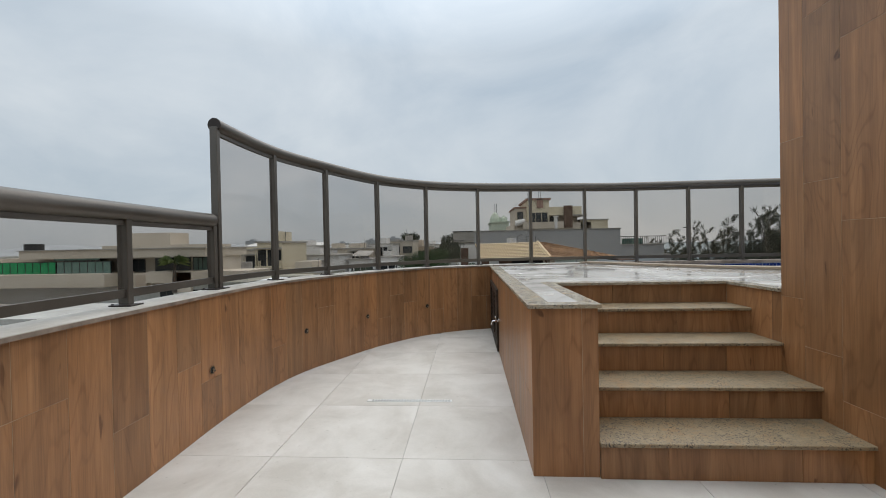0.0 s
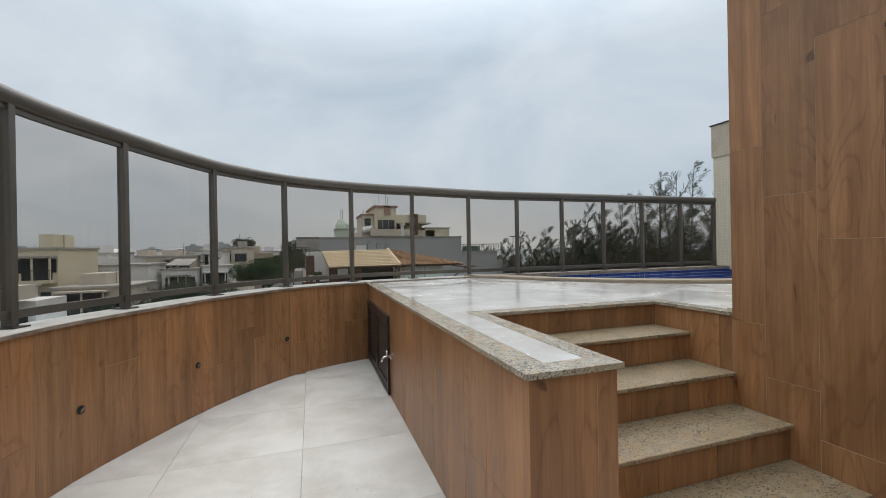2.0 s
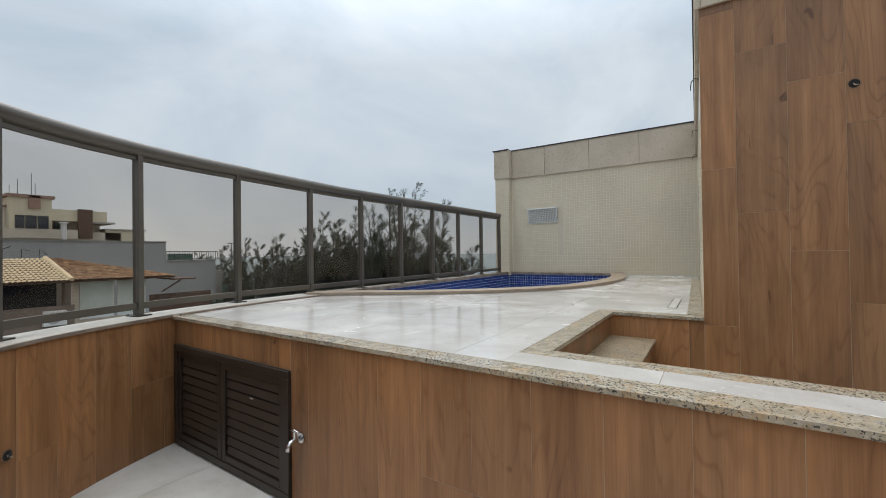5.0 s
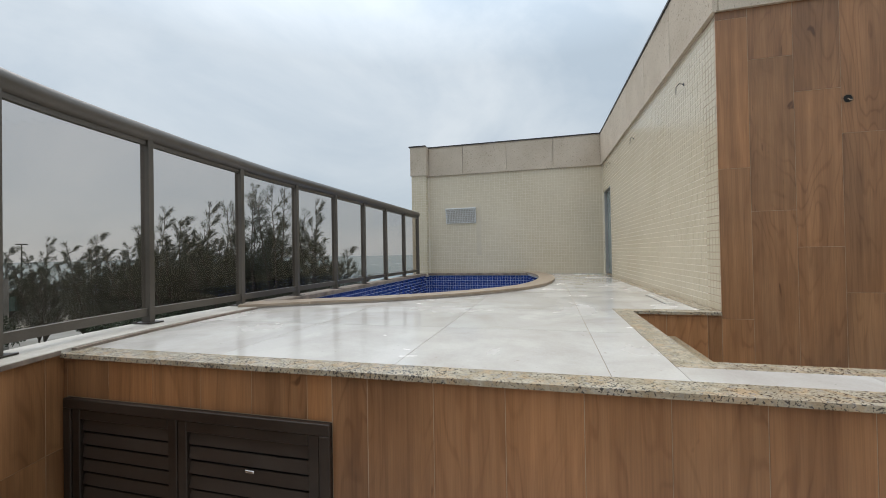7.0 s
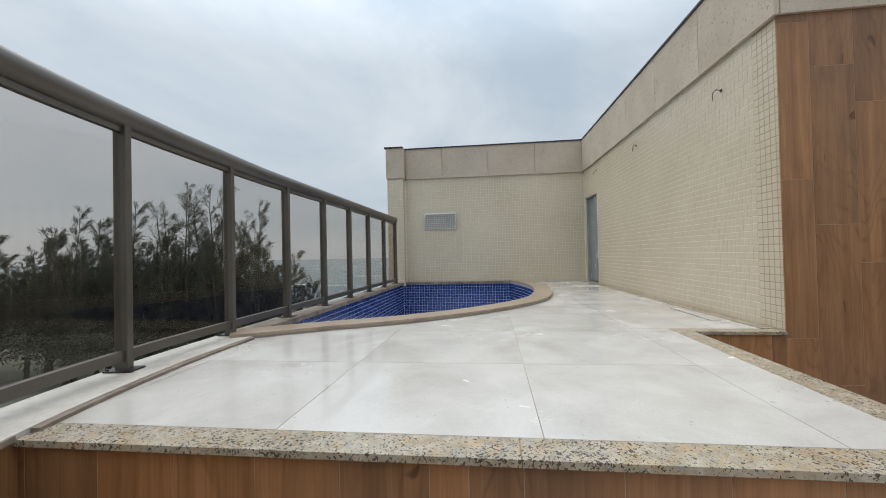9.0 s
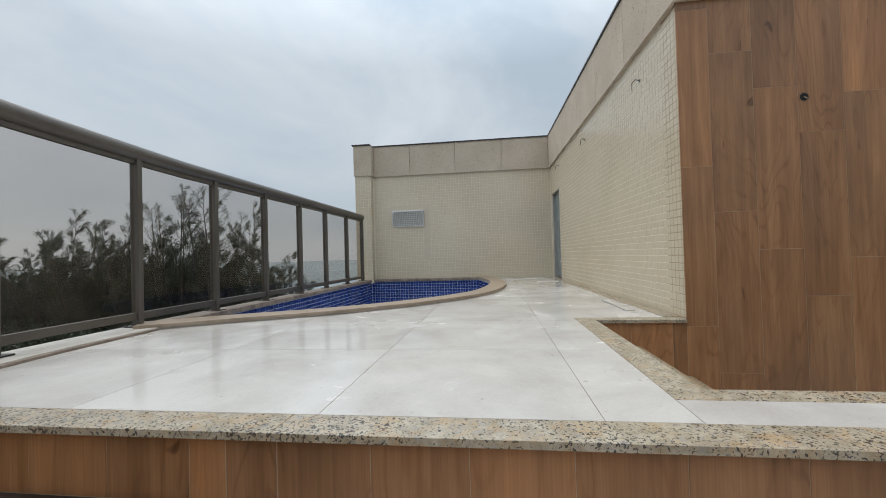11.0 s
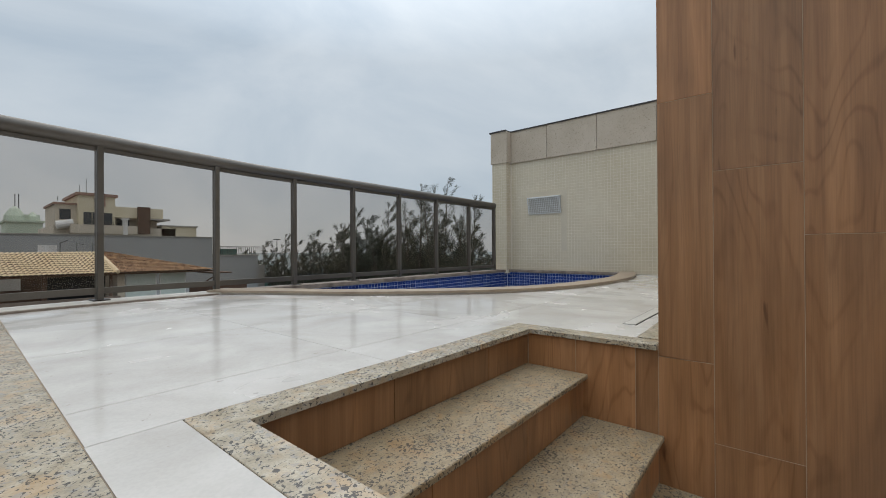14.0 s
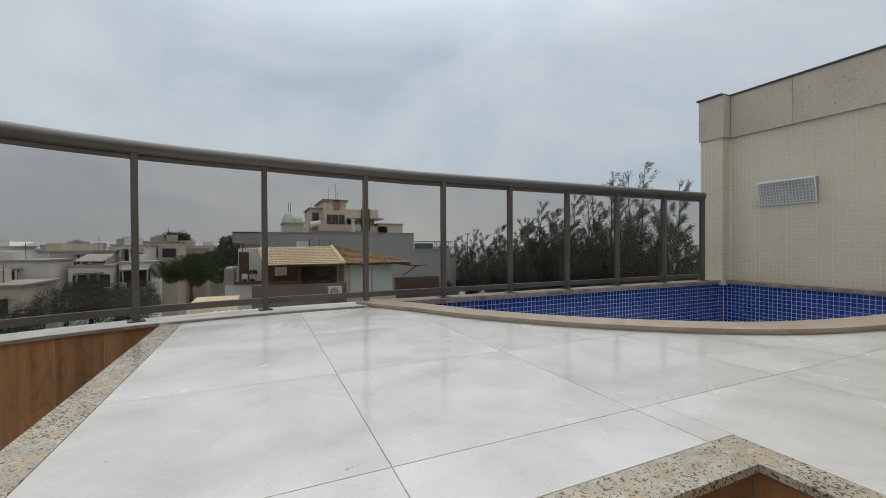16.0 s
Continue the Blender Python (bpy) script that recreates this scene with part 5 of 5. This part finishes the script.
def long_villa():
    t = thing("villa", -25, 33, GROUND_Z, "long low beige villa with deep roof slab, green glass screens", "house")
    block(t, "ground_storey", -40, -14.6, 28.6, 31.5, -9, -1.1, WHITEWASH)
    block(t, "balcony_slab", -40, -24.6, 25.6, 29, -1.15, -0.25, BEIGE, "beige rendered balcony wall")
    block(t, "balcony_slab_end", -22.0, -14.8, 26.0, 29, -0.95, -0.2, BEIGE)
    block(t, "balcony_pier", -24.6, -22.0, 26.6, 29, -1.6, -0.3, BEIGE)
    block(t, "pier", -23.0, -22.2, 26.3, 26.6, -1.6, -0.4, TAN)
    block(t, "pier_low", -19.9, -18.8, 26.0, 26.2, -1.6, -0.25, TAN)
    block(t, "upper_wall", -36, -18.2, 28.2, 31, -1.1, 0.85, BEIGE)
    block(t, "roof_slab", -31.7, -18.0, 26.4, 31.5, 0.80, 1.38, BEIGE, "deep beige roof slab")
    block(t, "roof_edge", -31.8, -17.9, 26.3, 31.6, 1.38, 1.44, CONCRETE)
    block(t, "roof_room", -25.7, -22.5, 29, 31, 1.44, 2.6, BEIGE)
    block(t, "stepped_roof", -27.5, -19.0, 28.5, 31, 1.44, 1.68, BEIGE)
    part("roof_tank", moved(disc(0, 0, 0, 0.55, 1.1, 14), pose(-31.9, 27.6, 0.8)), IRON, t)
    for x0, n, w, mat, z0, z1 in ((-33.9, 8, 0.58, GREEN_GLASS, -0.4, 0.6), (-29.2, 7, 0.58, SEA_GLASS, -0.35, 0.6), (-29.4, 4, 0.86, SEA_GLASS, 0.62, 1.18)):
        for k in range(n):
            s = part("glass_screen", box(x0 + k * w, x0 + (k + 1) * w, 26.7, 26.78, z0, z1), IRON, t)
            part("pane", box(x0 + k * w + 0.04, x0 + (k + 1) * w - 0.04, 26.68, 26.70, z0 + 0.05, z1 - 0.05), mat, s)
    house_window(t, -24.8, -23.9, 28.2, -0.3, 0.6, bars=1)
    house_window(t, -23.0, -20.4, 28.2, -0.3, 0.66, bars=2)
    house_window(t, -20.1, -18.7, 28.2, -0.2, 0.68, SEA_GLASS, 3)
    for k, x in enumerate((-23.0, -20.6, -18.6, -17.2, -15.9)):
        house_window(t, x, x + 0.9, 28.6, -2.5 + 0.1 * (k % 2), -1.75, bars=1)
    block(t, "front_roof", -34, -17, 18.5, 24, -2.3, -2.0, CONCRETE)


long_villa()


def potted_palm():
    t = thing("potted_palm", -19.9, 26.6, -0.2, "small yellow-green palm on the villa balcony", "palm")
    part("trunk", tube([(-19.9, 25.9, -1.6), (-19.85, 25.9, 0.45)], [0.14, 0.09], 8), BARK, t)
    b = bmesh.new()
    r = random.Random(3)
    for k in range(70):
        a, e, L = r.uniform(0, 6.28), r.uniform(-0.2, 0.9), r.uniform(0.45, 0.8)
        p = Vector((-19.85, 25.9, 0.45))
        q = p + Vector((math.cos(a) * math.cos(e), math.sin(a) * math.cos(e), math.sin(e))) * L
        s = q + Vector((math.cos(a), math.sin(a), -0.7)) * L * 0.4
        side = Vector((-math.sin(a), math.cos(a), 0)) * 0.05
        vs = [b.verts.new(v) for v in (p - side * 0.4, p + side * 0.4, q + side, s, q - side)]
        b.faces.new(vs)
    part("fronds", b, PALM, t)


potted_palm()


def near_shed():
    t = thing("shed", -1, 27, GROUND_Z, "shed with a white corrugated sheet roof beyond the parapet", "shed")
    block(t, "wall", -1.6, 4.8, 26.2, 31.8, -9, -3.1, WHITEWASH)
    b = bmesh.new()
    n = 70
    rows = [[b.verts.new((-1.9 + 7.0 * k / n, y, z + 0.05 * math.sin(k * 1.57))) for k in range(n + 1)] for y, z in ((25.8, -3.05), (32.2, -2.72))]
    for k in range(n):
        b.faces.new((rows[0][k], rows[0][k + 1], rows[1][k + 1], rows[1][k]))
    part("sheet_roof", b, ROOF_WHITE, t)
    block(t, "side_roof", -3.4, -0.6, 32.4, 37.2, -3.6, -2.3, ROOF_YELLOW)


near_shed()


# the town: low flat-roofed houses
def town_house(x, y, w, d, top, mat, seed):
    r = random.Random(seed)
    t = thing("town_house", x, y, GROUND_Z, r.choice(("low flat-roofed white town house with dark windows", "plain pale town house with a flat roof",
              "weathered town house with small dark windows")) if mat is not CREAM else "cream painted town house with a flat roof", "house", "town houses")
    block(t, "wall", x - w / 2, x + w / 2, y - d / 2, y + d / 2, GROUND_Z, top, mat)
    block(t, "roof_edge", x - w / 2 - 0.15, x + w / 2 + 0.15, y - d / 2 - 0.15, y + d / 2 + 0.15, top, top + 0.18, CONCRETE)
    n = max(2, int(w / 2.6))
    for fl in range(2):
        z = top - 1.9 - 2.9 * fl
        for k in range(n):
            if r.random() < 0.75:
                wx = x - w / 2 + w * (k + 0.5) / n
                house_window(t, wx - r.uniform(0.4, 0.8), wx + r.uniform(0.4, 0.8), y - d / 2, z - 0.1, z + 1.0)
    if r.random() < 0.7:
        a, b, f = x - w * r.uniform(0.1, 0.48), x + w * r.uniform(0.1, 0.48), y - d / 2
        z = top - r.choice((2.3, 2.7))
        terrace = part("terrace", box(a, b, f - 0.9, f, z - 0.25, z), mat, t)
        # no recess is built: a flat dark sheet gives its shade
        part("dark_opening_sheet", box(a + 0.3, b - 0.3, f - 0.02, f + 0.05, z, z + 1.9), DARK_GLASS, terrace)
        part("shade_slab", box(a - 0.1, b + 0.1, f - 1.0, f, z + 2.0, z + 2.14), r.choice((CONCRETE, mat)), terrace)
        for px in (a + 0.05, (a + b) / 2, b - 0.15):
            part("pillar", box(px, px + 0.12, f - 0.85, f - 0.73, z, z + 2.0), mat, terrace)
        part("rail", box(a, b, f - 0.9, f - 0.86, z + 0.85, z + 0.92), IRON, terrace)
        for k in range(max(4, int((b - a) / 0.4))):
            px = a + 0.03 + (b - a - 0.08) * k / max(3, int((b - a) / 0.4) - 1)
            part("baluster", box(px - 0.015, px + 0.015, f - 0.89, f - 0.87, z, z + 0.86), IRON, terrace)
    kind = r.random()
    if kind < 0.4:
        block(t, "roof_room", x - w * 0.3, x + w * 0.05, y - d * 0.2, y + d * 0.3, top + 0.18, top + r.uniform(0.8, 1.6), mat)
    elif kind < 0.65:
        b = bmesh.new()
        q = [b.verts.new(p) for p in ((x - w * 0.4, y - d * 0.45, top + 0.5), (x + w * 0.3, y - d * 0.45, top + 0.45), (x + w * 0.3, y + d * 0.3, top + 1.1), (x - w * 0.4, y + d * 0.3, top + 1.15))]
        u = [b.verts.new(v.co + Vector((0, 0, 0.12))) for v in q]
        b.faces.new(u)
        b.faces.new(q[::-1])
        for k in range(4):
            b.faces.new((q[k], q[(k + 1) % 4], u[(k + 1) % 4], u[k]))
        part("sheet_roof", b, r.choice((ROOF_WHITE, ROOF_RED, CONCRETE)), t)
        for px in (-0.38, 0.28):
            part("roof_post", box(x + w * px - 0.06, x + w * px + 0.06, y - d * 0.42, y - d * 0.42 + 0.1, top + 0.18, top + 0.55), IRON, t)
    else:
        part("water_tank", moved(disc(0, 0, 0, 0.7, 0.9, 12), pose(x + w * 0.2, y, top + 0.18)), CONCRETE, t)
    if r.random() < 0.6:
        part("antenna", tube([(x + w * 0.1, y, top), (x + w * 0.1, y, top + r.uniform(1.2, 2.4))], 0.028, 4), IRON, t)
    return t


for x, y, w, d, top, mat, seed in ((-23.2, 49, 3.0, 7, 1.9, CREAM, 100), (-24.2, 60, 3.6, 7, 1.4, WHITEWASH, 120), (-21.0, 56, 7.2, 6, 0.1, WHITEWASH, 101), (-17.4, 64, 5.4, 7, 0.9, BEIGE, 103),
                                   (-13.6, 66, 3.2, 7, 1.5, WHITEWASH, 104), (-11.6, 72, 4.0, 7, 2.0, BEIGE, 107), (-18.2, 46, 5.6, 6, -1.5, BEIGE, 106), (-15.2, 58, 3.4, 5, -0.6, WHITEWASH, 108),
                                   (-11.8, 60, 3.0, 5, -0.4, WHITEWASH, 109), (-16.0, 76, 4.6, 6, 1.2, WHITEWASH, 110), (-9.4, 80, 4.4, 6, 1.0, TAN, 111), (-20.6, 74, 5.0, 6, 0.9, BEIGE, 112),
                                   (-26.5, 68, 6.0, 6, 0.9, WHITEWASH, 113), (-24.6, 41, 5.0, 5, -1.2, WHITEWASH, 114), (-30.5, 60, 6.5, 6, 1.0, BEIGE, 115)):
    town_house(x, y, w, d, top, mat, seed)
r = random.Random(21)
placed = []
tries = 0
while len(placed) < 55 and tries < 2000:
    tries += 1
    az, d = radians(r.uniform(-46, -4)), r.uniform(70, 230)
    x, y, w = d * math.sin(az), d * math.cos(az), r.uniform(5, 10)
    if any(math.hypot(x - a, y - b) < 11 for a, b in placed) or (x > -34 and y < 90):
        continue
    placed.append((x, y))
    town_house(x, y, w, r.uniform(6, 10), 1.3 - d * r.uniform(-0.004, 0.028), r.choice((WHITEWASH, WHITEWASH, BEIGE, CREAM, CONCRETE, TAN)), 200 + len(placed))
# far towers take the pale haze colour of the hills
for k, (x, y, h) in enumerate(((-150, 620, 11), (-120, 640, 14), (-95, 655, 12), (-330, 600, 13), (-300, 640, 9), (-210, 660, 8))):
    t = thing("distant_tower", x, y, GROUND_Z, "far apartment tower on the horizon, haze painted into its grey", "building", "far towers")
    block(t, "wall", x - 9, x + 9, y - 8, y + 8, GROUND_Z, h, hm)
    block(t, "roof_room", x - 4, x + 2, y - 4, y + 4, h, h + 2.5, hm)


# trees
def spray(b, p, d, L, w, r):
    """One drooping tuft of needles: a thin bent blade."""
    side = d.cross(Vector((r.uniform(-1, 1), r.uniform(-1, 1), r.uniform(-1, 1))))
    if side.length < 1e-3:
        return
    side = side.normalized() * w
    q = p + d * L * 0.6
    e = p + d * L + Vector((0, 0, -0.15 * L))
    vs = [b.verts.new(v) for v in (p - side * 0.5, p + side * 0.5, q + side, e, q - side)]
    b.faces.new(vs)


def casuarina(seed, height, spread, density, leaders):
    """A wind-swept casuarina: several rising leaders, steep side branches, feathery tufts; foot at the origin."""
    r = random.Random(seed)
    t = thing("casuarina_tree", 0, 0, 0, "tall wind-swept casuarina tree with feathery dark green foliage", "tree", "casuarina trees")
    wind = Vector((0.22, -0.12, 0))
    crown, limbs = bmesh.new(), bmesh.new()
    fork = height * 0.14
    part("trunk", tube([(0, 0, 0), (0.08, 0.03, fork * 0.5), (0, 0, fork)], [0.26, 0.2, 0.15], 8), BARK, t)
    for m in range(leaders):
        a = 2 * math.pi * (m + r.uniform(-0.3, 0.3)) / leaders
        top_z = height * (1.0 if m == 0 else r.uniform(0.62, 0.95))
        out = spread * (0.12 if m == 0 else r.uniform(0.45, 1.0))
        path = []
        for k in range(9):
            s = k / 8
            p = Vector((math.cos(a) * out * s ** 0.8, math.sin(a) * out * s ** 0.8, fork + (top_z - fork) * s))
            path.append(p + wind * (0.9 * s * s) + Vector((r.uniform(-0.08, 0.08), r.uniform(-0.08, 0.08), 0)))
        tube(path, [0.10 * (1 - 0.92 * k / 8) + 0.008 for k in range(9)], 6, limbs)
        n = int(34 * (top_z - fork) / 10)
        for i in range(n):
            f = 0.04 + 0.94 * (i + r.random()) / n
            k = min(int(f * 8), 7)
            base = path[k].lerp(path[k + 1], f * 8 - k)
            b = r.uniform(0, 2 * math.pi)
            reach = (1.55 * (1.05 - f) + 0.42) * r.uniform(0.4, 1.35)
            tip = base + Vector((math.cos(b), math.sin(b), 0)) * reach * 0.75 + wind * reach * 0.8 + Vector((0, 0, reach * r.uniform(0.6, 1.3)))
            mid = base.lerp(tip, 0.5) + Vector((math.cos(b), math.sin(b), -0.3)) * 0.12 * reach
            tube([base, mid, tip], [0.022, 0.013, 0.005], 4, limbs, cap=False)
            for j in range(int(density * (0.3 + reach) * r.uniform(0.6, 1.2))):
                s = 0.15 + 0.95 * r.random() ** 0.6
                p = base.lerp(mid, s * 2) if s < 0.5 else mid.lerp(tip, s * 2 - 1)
                p = p + Vector((r.gauss(0, 0.10), r.gauss(0, 0.10), r.gauss(0.0, 0.09))) * (0.5 + 0.5 * reach)
                d = ((tip - base).normalized() + Vector((r.gauss(0.3, 0.4), r.gauss(-0.15, 0.4), r.gauss(0.05, 0.4)))).normalized()
                spray(crown, p, d, r.uniform(0.22, 0.55), r.uniform(0.009, 0.019), r)
    part("branchwork", limbs, BARK, t)
    part("crown", crown, NEEDLES, t)
    return t


protos = [casuarina(1, 15.0, 2.6, 60, 6), casuarina(2, 13.0, 3.1, 70, 8), casuarina(3, 17.3, 3.8, 36, 7)]
protos[0].matrix_world = pose(30, 40.8, GROUND_Z, 0, 0, 0)
protos[1].matrix_world = pose(30, 49.1, GROUND_Z, 0, 0, 40)
protos[2].matrix_world = pose(30, 27.0, GROUND_Z, 0, 0, 10)
r = random.Random(8)
for k, (x, y, top, kind) in enumerate(((30, 62.9, 2.8, 1), (31, 59.0, 1.6, 1), (30, 56.4, 3.5, 0), (31.5, 52.5, 2.6, 1), (32, 46.0, 3.6, 1), (30.5, 43.6, 4.3, 0), (29.5, 38.0, 5.2, 1),
                                       (30, 35.3, 6.2, 0), (31, 33.0, 4.6, 1), (30.2, 30.3, 7.4, 2), (31.5, 29.0, 4.4, 1), (30, 23.6, 5.9, 0), (33, 25.6, 3.8, 1), (31.5, 36.8, 4.0, 1),
                                       (33.5, 41.0, 3.2, 1), (34, 48.0, 1.5, 1), (29.0, 32.2, 3.4, 1), (34, 31.5, 2.6, 1), (32.5, 21.9, 2.0, 1))):
    hs = {0: 15.0, 1: 13.0, 2: 16.6}[kind]
    c = copy_thing(protos[kind], pose(x, y, GROUND_Z, 0, 0, r.uniform(0, 50)))
    s = (top - GROUND_Z) / hs
    c.scale = (s * r.uniform(0.9, 1.15), s * r.uniform(0.9, 1.15), s)


def broadleaf(x, y, z, rad, high, n, mat, label, seed, leaf=0.22):
    """A broad crown of separate leaf sprays in uneven clumps."""
    r = random.Random(seed)
    t = thing("leafy_tree", x, y, GROUND_Z, label, "tree")
    trunk_top = z - high * 0.2
    part("trunk", tube([(x, y, GROUND_Z), (x + 0.1, y, (GROUND_Z + trunk_top) / 2), (x, y, trunk_top)], [0.3, 0.22, 0.12], 8), BARK, t)
    b, limbs = bmesh.new(), bmesh.new()
    clumps = []
    for k in range(22):
        a, q = r.uniform(0, 6.28), r.random() ** 0.5
        c = Vector((x + rad * q * math.cos(a), y + rad * q * math.sin(a), z + high * r.uniform(-0.9, 0.75) * (1 - 0.55 * q)))
        clumps.append((c, r.uniform(0.22, 0.42) * rad))
        tube([(x, y, trunk_top - 0.5), c], [0.07, 0.02], 5, limbs)
    for k in range(n):
        c, cr = r.choice(clumps)
        v = Vector((r.gauss(0, 1), r.gauss(0, 1), r.gauss(0, 0.75))).normalized()
        p = c + v * cr * r.uniform(0.55, 1.05)
        spray(b, p, (v + Vector((r.gauss(0, 0.6), r.gauss(0, 0.6), r.gauss(0, 0.6)))).normalized(), leaf * r.uniform(0.7, 1.6), leaf * 0.35, r)
    part("branchwork", limbs, BARK, t)
    part("crown", b, mat, t)


broadleaf(-5.6, 50, -0.9, 2.6, 2.2, 24000, LEAVES, "broad green leafy tree beside the tan house", 1, 0.10)
broadleaf(-2.6, 56, 0.0, 2.4, 1.8, 7000, SHRUB, "dark leafy tree behind the annex", 2, 0.15)
broadleaf(-12.6, 47, -3.0, 3.0, 2.2, 24000, SHRUB, "dark grey-green tree among the town houses", 3, 0.085)
broadleaf(-10.0, 44, -3.2, 2.9, 2.2, 20000, SHRUB, "dark leafy tree among the town houses", 4, 0.085)
broadleaf(-16.4, 42, -4.0, 2.4, 2.0, 14000, SHRUB, "low leafy tree beside a white house", 5, 0.085)
broadleaf(-13.6, 92, 3.2, 2.0, 1.0, 2500, SHRUB, "far open tree above the roofs", 6, 0.2)
broadleaf(-3.4, 84, 1.8, 2.4, 2.2, 4000, SHRUB, "far open-crowned tree beyond the houses", 7, 0.2)
broadleaf(20.5, 47, -4.2, 2.2, 1.4, 5000, SHRUB, "low green shrub at the foot of the grey building", 8, 0.15)
for k in range(6):
    broadleaf(28.2 + 0.7 * (k % 3), 21.5 + 4.7 * k, -5.4 + 0.5 * (k % 2), 3.2, 2.4, 3200, SHRUB, "dark undergrowth at the foot of the casuarinas", 30 + k, 0.16)


def street_lamp():
    t = thing("street_lamp", 50, 96, GROUND_Z, "tall thin street lamp near the beach", "street lamp")
    part("pole", tube([(50, 96, GROUND_Z), (50, 96, 4.2)], [0.14, 0.08], 8), IRON, t)
    part("lamp_head", box(49.2, 50.8, 95.8, 96.2, 4.15, 4.35), IRON, t)


street_lamp()
